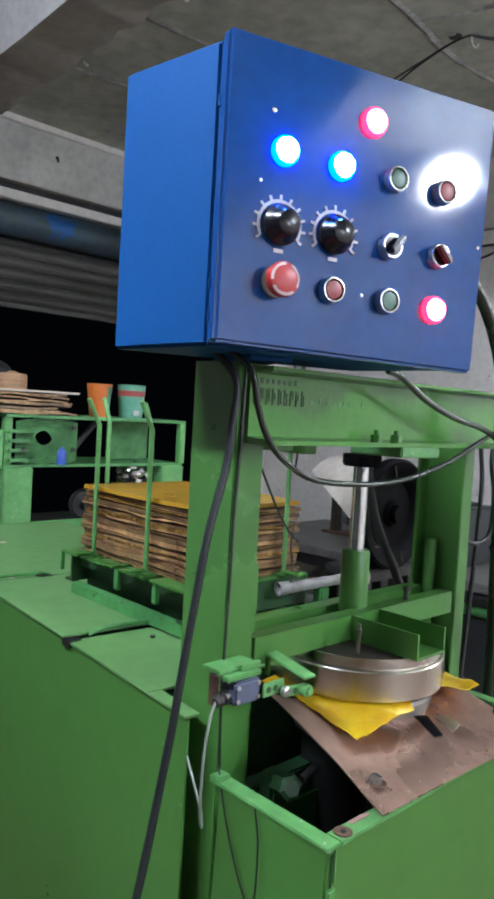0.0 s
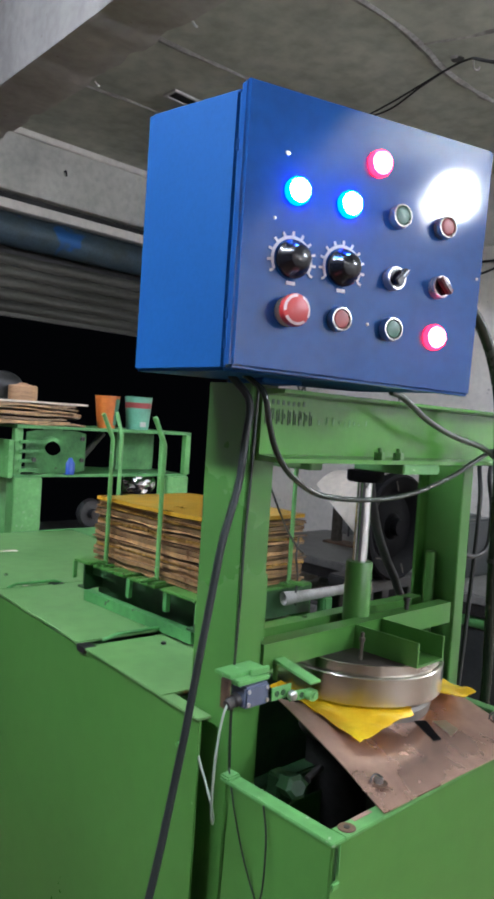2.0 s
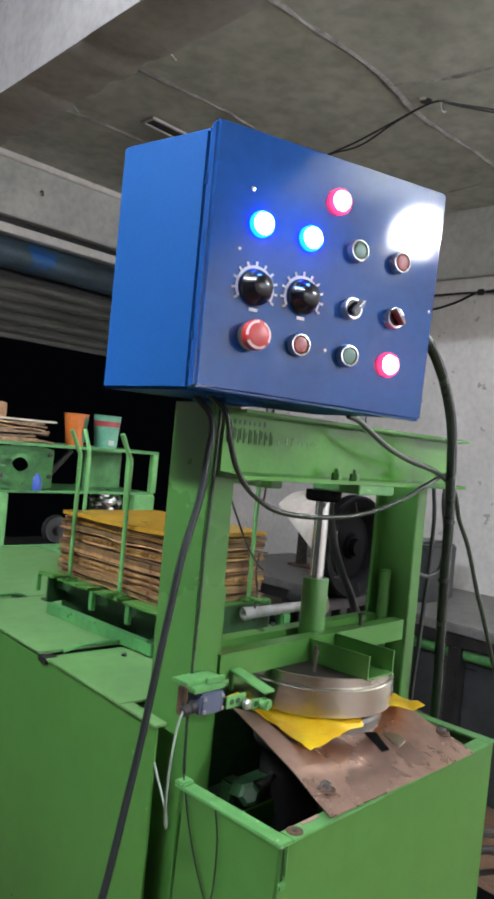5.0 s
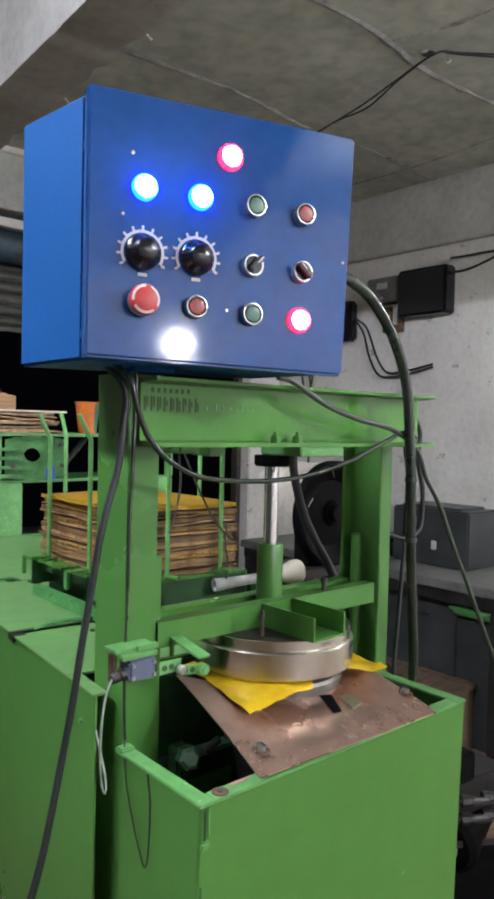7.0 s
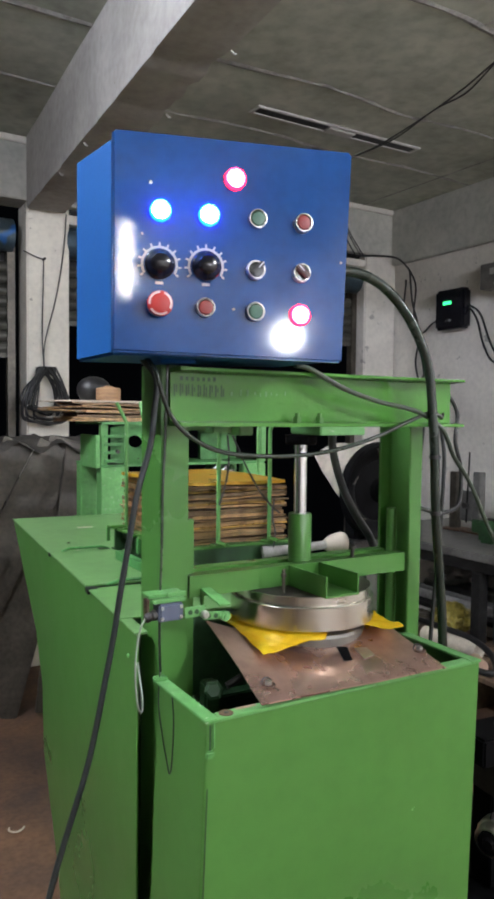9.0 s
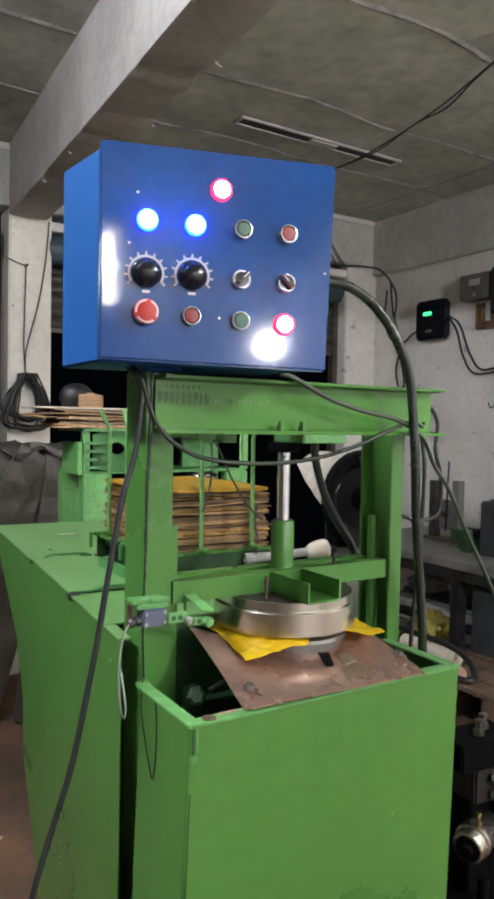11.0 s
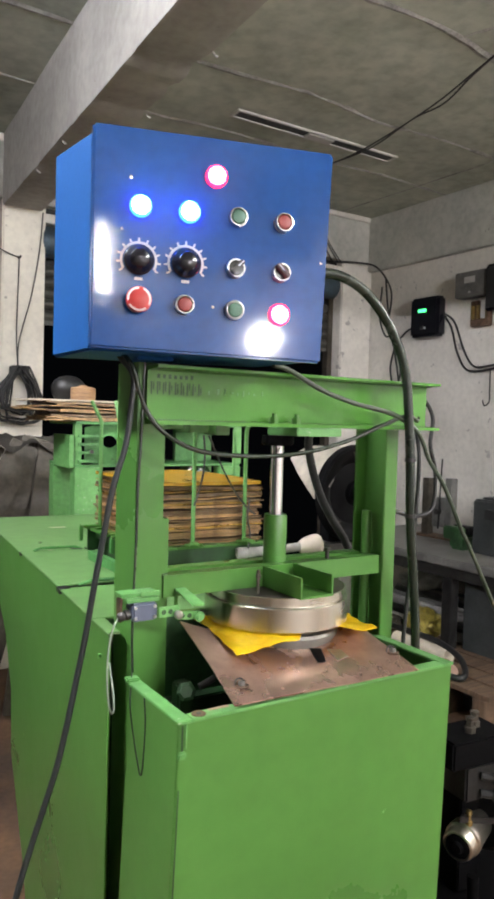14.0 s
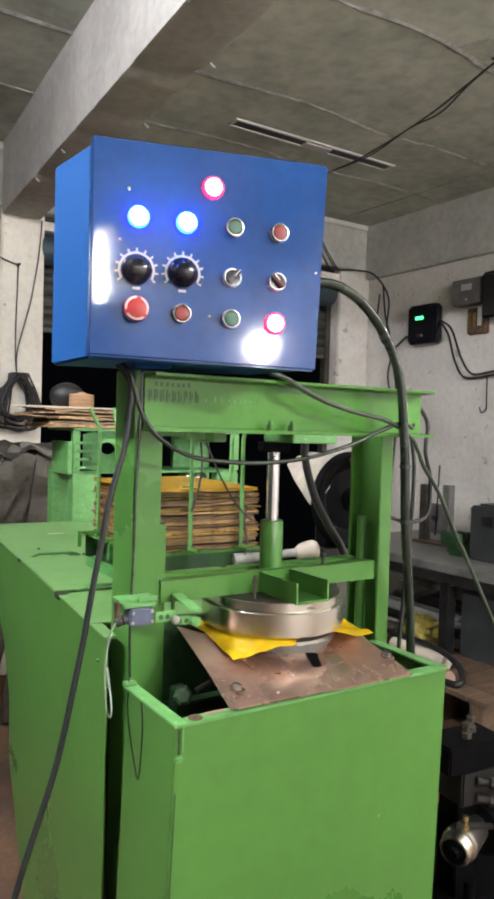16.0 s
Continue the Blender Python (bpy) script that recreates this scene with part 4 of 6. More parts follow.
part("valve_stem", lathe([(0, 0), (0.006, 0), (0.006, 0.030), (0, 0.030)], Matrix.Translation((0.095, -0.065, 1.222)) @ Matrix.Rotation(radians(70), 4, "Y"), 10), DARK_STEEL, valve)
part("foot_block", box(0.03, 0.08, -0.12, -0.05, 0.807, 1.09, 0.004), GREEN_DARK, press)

# ram and head
part("ram_flange", lathe([(0, 1.628), (0.028, 1.628), (0.031, 1.632), (0.031, 1.647), (0, 1.647)], ram, 28), MOTOR_BLACK, press, smooth=True)
part("ram_rod", lathe([(0, 1.43), (0.0125, 1.43), (0.0125, 1.629), (0, 1.629)], ram, 28), CHROME, press, "polished chrome ram rod", True)
part("ram_sleeve", lathe([(0, 1.395), (0.0225, 1.395), (0.0225, 1.491), (0.0212, 1.494), (0.0130, 1.494), (0, 1.493)], ram, 32), GREEN, press, smooth=True)


def angle_bar(v0, z, a0, a1):
    return extrude_profile([(v0, z), (v0 + 0.005, z), (v0 + 0.005, z + 0.033), (v0 + 0.026, z + 0.033), (v0 + 0.026, z + 0.038), (v0, z + 0.038)], "x", a0, a1)


part("crossbar", angle_bar(-0.004, 1.365, 0.053, 0.548), GREEN, press)
part("crossbar", angle_bar(0.062, 1.362, 0.053, 0.550), GREEN, press)
part("guide_tube", lathe([(0, 1.03), (0.0105, 1.03), (0.0105, 1.486), (0.0085, 1.489), (0, 1.489)], Matrix.Translation((0.562, 0.055, 0)), 24), GREEN, press, smooth=True)
cc = [(0.259, 1.403), (0.259, 1.3652), (0.331, 1.3652), (0.331, 1.403), (0.328, 1.403), (0.328, 1.3690), (0.262, 1.3690), (0.262, 1.403)]
part("head_channel", extrude_profile(cc, "y", -0.123, -0.0045), GREEN, press)
part("head_stud", lathe([(0, 1.366), (0.0030, 1.366), (0.0030, 1.394), (0.0048, 1.394), (0.0048, 1.400), (0.0030, 1.401), (0.0030, 1.408), (0, 1.4085)], Matrix.Translation((0.218, -0.050, 0)), 12), SHEET, press, smooth=True)
part("head_stud", lathe([(0, 1.400), (0.004, 1.400), (0.004, 1.419), (0.0065, 1.419), (0.0065, 1.425), (0, 1.426)], Matrix.Translation((0.42, 0.008, 0)), 12), DARK_STEEL, press, smooth=True)
die = part("die_block", lathe([(0.1315, 1.3640), (0.1330, 1.3632), (0.1330, 1.3500), (0.1305, 1.3492), (0.1305, 1.3466), (0.1365, 1.3458), (0.1380, 1.3442), (0.1380, 1.3035), (0.1370, 1.3020), (0.115, 1.3000), (0, 1.3000)], die_axis, 128), DIE_STEEL, press, "turned bright steel upper die", True)
part("die_top", lathe([(0.1314, 1.3640), (0.127, 1.3646), (0, 1.3646), (0, 1.362), (0.1314, 1.362)], die_axis, 96), DIE_TOP, die, "dull brown oily top face", True)
part("lower_die", lathe([(0, 1.215), (0.098, 1.215), (0.101, 1.252), (0.1140, 1.257), (0.1170, 1.261), (0.1170, 1.283), (0.1140, 1.288), (0.100, 1.290), (0.097, 1.2965), (0, 1.2965)], Matrix.Translation((DX + 0.004, DY - 0.004, 0)), 96), DIE_GREY, press, "grey steel lower die", True)
part("die_lug", lathe([(0, 0), (0.012, 0), (0.014, 0.003), (0.014, 0.026), (0, 0.027)], Matrix.Translation((0.394, -0.062, 1.273)) @ Matrix.Rotation(radians(90), 4, "Y"), 18), BLACK_GLOSS, press, "black round heater lug", True)


# the curved brown sheet
def chute(p, q):
    """Point of the chute sheet: p runs across from left to right, q from the front edge back."""
    lo = Vector((0.079, -0.205, 1.2400)).lerp(Vector((0.460, -0.212, 1.2365)), p)
    hi = Vector((0.084, -0.006, 1.3200)).lerp(Vector((0.420, 0.004, 1.3150)), p)
    v = lo.lerp(hi, q)
    v.z += -0.040 * math.sin(math.pi * p) * q ** 1.6 + 0.0015 * noise.noise(Vector((p * 4, q * 4, 2))) + 0.004 * (1 - p) ** 3 * math.sin(math.pi * q)
    return v


sheet = bmesh.new()
bmesh.ops.create_grid(sheet, x_segments=30, y_segments=24, size=0.5)
for v in sheet.verts:
    v.co = chute(v.co.x + 0.5, v.co.y + 0.5)
bmesh.ops.solidify(sheet, geom=sheet.faces[:], thickness=-0.0018)
tray = part("chute_sheet", sheet, COPPER, press, "bent brown steel chute sheet with scuffs", True)


def on_chute(outline, lift):
    """A thin flat shape lying on the chute sheet."""
    bm = bmesh.new()
    low = [bm.verts.new(chute(p, q) + Vector((0, 0, lift - 0.0008))) for p, q in outline]
    top = [bm.verts.new(chute(p, q) + Vector((0, 0, lift))) for p, q in outline]
    n = len(outline)
    bm.faces.new(top)
    bm.faces.new(low)
    for i in range(n):
        bm.faces.new((low[i], low[(i + 1) % n], top[(i + 1) % n], top[i]))
    return bm


part("slot", on_chute([(0.548, 0.300), (0.592, 0.285), (0.662, 0.480), (0.611, 0.523)], 0.0030), MOTOR_BLACK, tray)
part("slot_tab", on_chute([(0.655, 0.27), (0.735, 0.30), (0.745, 0.41), (0.685, 0.45)], 0.0036), STEEL, tray, "bright bent tab")
for p, q in ((0.085, 0.17), (0.985, 0.24)):
    c = chute(p, q)
    bolt = part("hinge_bolt", hexagon(0.0060, 0.006, Matrix.Translation(c + Vector((0, 0, 0.003)))), BEZEL, tray)
    part("washer", lathe([(0.007, 0), (0.0120, 0), (0.0120, 0.0025), (0.007, 0.0025), (0.007, 0)], Matrix.Translation(c + Vector((0, 0, 0.0005))), 22), RUST, bolt, smooth=True)
    part("cotter", tube([c + Vector(d) for d in ((-0.010, 0.006, 0.003), (-0.006, 0.006, 0.011), (0.001, 0.004, 0.012), (0.006, -0.002, 0.008))], 0.0015, 6), DARK_STEEL, bolt, smooth=True)

# gold-faced board pinched between the dies
gold = bmesh.new()
bmesh.ops.create_grid(gold, x_segments=60, y_segments=50, size=0.5)
for v in gold.verts:
    a, b = v.co.x + 0.5, v.co.y + 0.5
    px, py = 0.134 + 0.020 * b + (0.302 - 0.020 * b) * a, -0.121 - 0.006 * a + 0.205 * b
    edge = (1 - b) ** 3
    py += edge * (0.040 * math.sin(math.pi * min(1, max(0, (a - 0.42) / 0.45))) ** 0.8 + 0.0015 * noise.noise(Vector((a * 22, 0, 3))))
    far = math.hypot(px - DX, py - DY)
    d = max(0, far - 0.128)
    crease = noise.noise(Vector((px * 30, py * 30, 1))) + 0.5 * abs(noise.noise(Vector((px * 70 + py * 30, py * 50, 4))))
    zz = 1.2990 - (0.135 if px < DX else 0.10) * d + 0.0050 * crease * min(1, d * 25)
    q = (py + 0.208) / 0.208
    if far > 0.130 and q > 0:
        zz = max(zz, chute(min(1, max(0, (px - 0.079 - 0.005 * q) / (0.381 - 0.045 * q))), min(q, 1)).z + 0.003)
    v.co = Vector((px, py, min(zz, 1.2993) if far < 0.141 else zz))
bmesh.ops.solidify(gold, geom=gold.faces[:], thickness=-0.0012)
solid("gold_board_sheet", gold, YELLOW, "square gold-yellow laminated board pinched in the dies", "board", PRESS, (DX, DY, 1.30), smooth=True)

# limit switch on the column
sw = thing("limit_switch", "blue-grey limit switch with green roller arm", "limit switch", (0.0, -0.03, 1.35), PRESS)
part("mount_plate", box(-0.036, 0.030, -0.034, -0.0005, 1.380, 1.385, 0.001), GREEN_PALE, sw)
part("mount_plate", box(-0.039, -0.034, -0.034, -0.018, 1.340, 1.379, 0.001), RUST, sw)
part("mount_plate", box(-0.032, 0.026, -0.046, -0.010, 1.3725, 1.3795, 0.0015), GREEN_PALE, sw)
part("plate_lip", box(-0.004, 0.030, -0.040, -0.034, 1.3800, 1.3880, 0.001), GREEN_PALE, sw)
body = part("body", box(-0.024, 0.020, -0.052, -0.022, 1.343, 1.372, 0.003), SWITCH_GREY, sw)
for u, z in ((-0.019, 1.349), (-0.019, 1.366), (0.015, 1.349), (0.015, 1.366)):
    part("screw", lathe([(0, 0), (0.0030, 0), (0.0025, 0.002), (0, 0.002)], face_out(u, -0.052, z), 10), BEZEL, body)
part("gland", lathe([(0, 0), (0.009, 0), (0.009, 0.007), (0.007, 0.009), (0.0082, 0.013), (0.0065, 0.020), (0, 0.020)], Matrix.Translation((-0.024, -0.037, 1.354)) @ Matrix.Rotation(radians(-105), 4, "Y"), 14), DARK_STEEL, sw, smooth=True)
arm = part("arm", box(0.020, 0.058, -0.0565, -0.0535, 1.346, 1.364, 0.001), GREEN_PALE, sw)
part("arm_link", box(0.052, 0.094, -0.0600, -0.0570, 1.340, 1.354, 0.001, m=Matrix.Translation((0.052, 0, 1.347)) @ Matrix.Rotation(radians(5), 4, "Y") @ Matrix.Translation((-0.052, 0, -1.347))), GREEN_PALE, arm)
for k, (u, z) in enumerate(((0.029, 1.355), (0.041, 1.355), (0.062, 1.346), (0.075, 1.345))):
    part("arm_hole", lathe([(0, 0), (0.0042, 0), (0.0042, 0.0008), (0, 0.0008)], face_out(u, -0.0567 if k < 2 else -0.0602, z), 12), GREEN_DARK, arm)
part("pivot_nut", lathe([(0, 0), (0.007, 0), (0.007, 0.006), (0.004, 0.008), (0, 0.008)], face_out(0.053, -0.0602, 1.350), 14), BEZEL, arm, smooth=True)
part("roller", lathe([(0, 0), (0.0085, 0), (0.0085, 0.010), (0.005, 0.010), (0.005, 0.014), (0, 0.014)], face_out(0.090, -0.0602, 1.344), 18), GREEN_PALE, arm, smooth=True)
part("cable", tube([(-0.042, -0.037, 1.350), (-0.052, -0.040, 1.335), (-0.060, -0.042, 1.300), (-0.061, -0.040, 1.255), (-0.055, -0.034, 1.210), (-0.046, -0.028, 1.190), (-0.038, -0.015, 1.205), (-0.030, 0.03, 1.26)], 0.0017, 8), GREY_PALE, sw, "pale grey-green cable", True)
striker = thing("striker_bar", "pale green striker bar bolted to the crossbar", "bar", (0.084, -0.035, 1.372), PRESS)
part("bar", box(-0.0105, 0.0105, -0.040, 0.034, -0.0018, 0.0018, 0.0008, m=Matrix.Translation((0.084, -0.038, 1.3725)) @ Matrix.Rotation(radians(10), 4, "X")), GREEN_PALE, striker)
part("tail", box(0.0735, 0.0775, -0.012, -0.0042, 1.350, 1.374, 0.0008), GREEN, striker)

# ---- control box ----
cbox = thing("control_box", "blue steel electrical control box with lit lamps and knobs", "control box", (0.2, 0.12, 1.775), CBOX)
bb = box(0.0, 0.368, 0.024, 0.201, 1.774, 2.108)
for v in bb.verts:
    if v.co.z > 2.0:
        v.co.z = 2.118 if v.co.y > 0.1 else 2.102
    v.co.x -= 0.285 * (v.co.y - 0.024)
bmesh.ops.bevel(bb, geom=bb.edges[:], offset=0.004, segments=2, affect="EDGES")
part("body", bb, BLUE, cbox)
part("seal", box(0.004, 0.362, 0.0195, 0.0245, 1.778, 2.096), BLACK, cbox)
db = box(-0.001, 0.373, 0.0, 0.019, 1.772, 2.108)
for v in db.verts:
    if v.co.z > 2.0:
        v.co.z = 2.1065
        v.co.x += 0.006 if v.co.x > 0.2 else 0
    else:
        v.co.z = 1.777 - 0.019 * v.co.x
        v.co.x -= 0.006 if v.co.x > 0.2 else 0
bmesh.ops.bevel(db, geom=db.edges[:], offset=0.004, segments=3, affect="EDGES")
door = part("door", db, NAVY, cbox, "glossy dark blue door", True)
for z in (1.80, 1.835, 2.03):
    part("hinge_pin", lathe([(0, 0), (0.0022, 0), (0.0022, 0.012), (0, 0.012)], Matrix.Translation((0.0008, 0.0215, z)), 10), BLUE, door)
part("bottom_gland", box(0.08, 0.14, 0.07, 0.18, 1.7675, 1.7735, 0.002), BLUE, cbox)


def bezel(x, z, r=0.0150, depth=0.010):
    return part("bezel", lathe([(r * 0.70, 0.0), (r, 0.0), (r, depth * 0.6), (r * 0.93, depth), (r * 0.80, depth), (r * 0.78, depth * 0.5), (r * 0.70, depth * 0.5)], face_out(x, 0.0, z), 32), BEZEL, door, smooth=True)


def push_button(x, z, material, label):
    b = part("push_button", lathe([(0, 0), (0.0112, 0), (0.0112, 0.009), (0.0100, 0.0112), (0.006, 0.0120), (0, 0.0121)], face_out(x, 0.0, z), 28), material, door, label, True)
    ring = lathe([(0.0118, 0.0), (0.0150, 0.0), (0.0150, 0.008), (0.0142, 0.0115), (0.0124, 0.0118), (0.0118, 0.009), (0.0118, 0.0)], face_out(x, 0.0, z), 32)
    part("bezel", ring, BEZEL, b, smooth=True)


def pilot_lamp(x, z, material, rim, label, r=0.0138):
    b = part("pilot_lamp", lathe([(0, 0.002), (r * 0.94, 0.002), (r * 0.96, 0.007), (r * 0.86, 0.012), (r * 0.5, 0.0155), (0, 0.0165)], face_out(x, 0.0, z), 32), material, door, label, True)
    # Glowing ring that stands in for the coloured halo round the lit lens.
    part("halo_ring", lathe([(r * 0.97, 0.0), (r * 1.20, 0.0), (r * 1.20, 0.005), (r * 1.08, 0.009), (r * 0.97, 0.008), (r * 0.97, 0.0)], face_out(x, 0.0, z), 32), rim, b, smooth=True)


def timer_knob(x, z, turn):
    b = part("timer_knob", lathe([(0, 0), (0.0225, 0), (0.0225, 0.005), (0.0195, 0.008), (0.0165, 0.017), (0.0130, 0.0215), (0.007, 0.0238), (0, 0.0243)], face_out(x, -0.0022, z), 36), BLACK_GLOSS, door, "black ribbed timer knob", True)
    part("dial_plate", lathe([(0, 0), (0.0235, 0), (0.0235, 0.0015), (0, 0.0015)], face_out(x, 0.0, z), 40), NAVY, b)
    arc = bmesh.new()
    prev = None
    for k in range(41):
        a = radians(-30 + k * 6)
        p = (arc.verts.new((x + 0.0245 * math.cos(a), -0.0012, z + 0.0245 * math.sin(a))), arc.verts.new((x + 0.0282 * math.cos(a), -0.0012, z + 0.0282 * math.sin(a))))
        if prev:
            arc.faces.new((prev[0], p[0], p[1], prev[1]))
        prev = p
    part("scale_ring", arc, DIAL, b, "white printed scale")
    for k in range(11):
        a = radians(-30 + k * 24)
        m = Matrix.Translation((x + 0.0308 * math.cos(a), 0, z + 0.0308 * math.sin(a))) @ Matrix.Rotation(-a, 4, "Y")
        part("tick", box(-0.0026, 0.0026, -0.0018, -0.0006, -0.0014, 0.0014, m=m), DIAL, b)
    part("foot_mark", box(x - 0.006, x + 0.006, -0.0018, -0.0006, z - 0.0295, z - 0.0255), DIAL, b)
    a = radians(turn)
    m = Matrix.Translation((x, 0, z)) @ Matrix.Rotation(-a, 4, "Y")
    part("pointer", box(0.013, 0.0185, -0.0128, -0.0110, -0.0008, 0.0008, m=m), DIAL, b)


def selector(x, z, turn, material):
    b = part("selector_switch", lathe([(0, 0), (0.0118, 0), (0.0118, 0.011), (0, 0.0115)], face_out(x, 0.0, z), 28), BLACK_GLOSS, door, "", True)
    part("bezel", lathe([(0.0120, 0.0), (0.0150, 0.0), (0.0150, 0.008), (0.0140, 0.011), (0.0122, 0.011), (0.0120, 0.0)], face_out(x, 0.0, z), 32), BEZEL, b, smooth=True)
    m = Matrix.Translation((x, 0, z)) @ Matrix.Rotation(-radians(turn), 4, "Y")
    part("lever", box(-0.0120, 0.0135, -0.0225, -0.0115, -0.0042, 0.0042, 0.0018, m=m), material, b)
    part("lever_line", box(0.001, 0.0125, -0.0232, -0.0226, -0.0008, 0.0008, m=m), DIAL, b)


C1, C2, C3, C4 = 0.070, 0.1405, 0.2195, 0.2940
pilot_lamp(C1 + 0.001, 1.9905, BLUE_LIT, BLUE_HALO, "lit blue pilot lamp")
pilot_lamp(C2 + 0.005, 1.9890, BLUE_LIT, BLUE_HALO, "lit blue pilot lamp")
pilot_lamp(0.186, 2.047, RED_LIT, RED_HALO, "lit red pilot lamp")
pilot_lamp(C4 - 0.001, 1.843, RED_LIT, RED_HALO, "lit red pilot lamp")
push_button(C3 + 0.002, 1.988, GREEN_BUTTON, "dull green push button")
push_button(C4 + 0.002, 1.987, RED_DARK, "red push button")
push_button(C2, 1.848, RED_DARK, "red push button")
push_button(C3, 1.845, GREEN_BUTTON, "dull green push button")
timer_knob(C1, 1.910, 90)
timer_knob(C2 + 0.001, 1.911, 75)
selector(C3, 1.9095, 48, BLACK_GLOSS)
selector(C4, 1.909, 135, BLACK_RED)
stop = part("stop_button", lathe([(0, 0.011), (0.0165, 0.011), (0.0190, 0.014), (0.0194, 0.019), (0.0178, 0.023), (0.011, 0.0252), (0, 0.0255)], face_out(C1 - 0.001, 0.0, 1.849), 36), RED, door, "red mushroom stop button", True)
part("collar", lathe([(0, 0), (0.0175, 0), (0.0175, 0.004), (0.014, 0.006), (0.014, 0.0115), (0, 0.0115)], face_out(C1 - 0.001, 0.0, 1.849), 32), BEZEL, stop, smooth=True)
for k in range(3):
    m = face_out(C1 - 0.001, 0.0, 1.849) @ Matrix.Rotation(radians(120 * k + 20), 4, "Z")
    ab = bmesh.new()
    prev = None
    for i in range(7):
        a = radians(-48 + i * 16.0)
        p = (ab.verts.new(m @ Vector((0.0148 * math.cos(a), 0.0148 * math.sin(a), 0.0247))), ab.verts.new(m @ Vector((0.0178 * math.cos(a), 0.0183 * math.sin(a), 0.0233))))
        if prev:
            ab.faces.new((prev[0], p[0], p[1], prev[1]))
        prev = p
    part("arrow_mark", ab, DIAL_PINK, stop)
for x, z, r in ((0.056, 2.032, 0.0034), (0.044, 1.955, 0.0022), (0.186, 1.848, 0.0022), (0.362, 1.93, 0.0022)):
    part("rivet", lathe([(0, 0), (r, 0), (0.8 * r, 0.0012), (0, 0.0016)], face_out(x, 0.0, z), 10), BEZEL, door, smooth=True)


# ---- cables of the press ----
def cable(name, pts, r, material, label, category="cable", space=MACHINE, seg=10):
    return solid(name, tube(pts, r, seg), material, label, category, space, pts[len(pts) // 2], smooth=True)


cable("sagging_cable", [(-0.038, -0.02, 1.778), (-0.037, -0.060, 1.753), (-0.025, -0.062, 1.714), (-0.007, -0.062, 1.677), (0.028, -0.062, 1.645), (0.092, -0.060, 1.620), (0.204, -0.060, 1.612), (0.307, -0.060, 1.619), (0.409, -0.060, 1.642), (0.485, -0.062, 1.670), (0.540, -0.062, 1.689), (0.565, -0.062, 1.692), (0.589, -0.060, 1.683)], 0.0040, HOSE, "thin dark cable sagging below the beam", space=PRESS)
cable("beam_cable", [(0.229, -0.062, 1.773), (0.262, -0.062, 1.767), (0.337, -0.062, 1.735), (0.418, -0.062, 1.713), (0.516, -0.064, 1.695), (0.578, -0.066, 1.665), (0.604, -0.064, 1.635), (0.623, -0.062, 1.604), (0.672, -0.062, 1.546), (0.728, -0.062, 1.453), (0.764, -0.062, 1.401), (0.873, -0.062, 1.231), (1.002, -0.062, 1.046), (1.141, -0.062, 0.784), (1.26, -0.06, 0.45), (1.32, -0.05, 0.10), (1.36, -0.04, 0.008)], 0.0046, GREY_CABLE, "grey cable crossing the beam and hanging down", space=PRESS)
cable("looped_cable", [(0.628, 0.03, 1.753), (0.687, 0.03, 1.738), (0.725, 0.03, 1.695), (0.722, 0.03, 1.631), (0.741, 0.03, 1.567), (0.735, 0.03, 1.49), (0.683, 0.03, 1.473), (0.64, 0.03, 1.482), (0.600, 0.03, 1.495)], 0.0048, BLACK, "black cable looping beside the column", space=PRESS)
cable("hanging_cable", [(0.640, -0.01, 1.690), (0.677, 0.03, 1.665), (0.689, 0.03, 1.593), (0.684, 0.03, 1.467), (0.673, 0.03, 1.34), (0.656, 0.03, 1.128), (0.640, 0.03, 0.6)], 0.0046, BLACK, "black cable hanging beside the column", space=PRESS)
conduit = thing("power_conduit", "thick dark flexible conduit arching from the box", "conduit", (0.545, -0.075, 1.69), PRESS)
part("conduit_tube", tube([(0.226, -0.060, 1.913), (0.270, -0.070, 1.934), (0.326, -0.075, 1.945), (0.379, -0.075, 1.941), (0.437, -0.075, 1.914), (0.493, -0.075, 1.859), (0.532, -0.076, 1.784), (0.547, -0.076, 1.693), (0.556, -0.076, 1.601), (0.566, -0.072, 1.488), (0.588, -0.064, 1.363), (0.608, -0.056, 1.243), (0.622, -0.045, 1.063), (0.624, -0.035, 0.625), (0.622, -0.035, 0.013)], 0.0095, 14), HOSE, conduit, smooth=True)
part("box_gland", lathe([(0, 0), (0.017, 0), (0.017, 0.010), (0.014, 0.012), (0.014, 0.028), (0, 0.029)], Matrix.Translation((0.232, -0.062, 1.916)) @ Matrix.Rotation(radians(66), 4, "Y"), 12), BLACK_GLOSS, conduit)
for k, z in enumerate((1.488, 1.601)):
    part("cable_tie", lathe([(0.0099, 0), (0.0114, 0), (0.0114, 0.008), (0.0099, 0.008), (0.0099, 0)], Matrix.Translation((0.566 - 0.010 * k, -0.072 - 0.004 * k, z)), 16), BLACK, conduit)
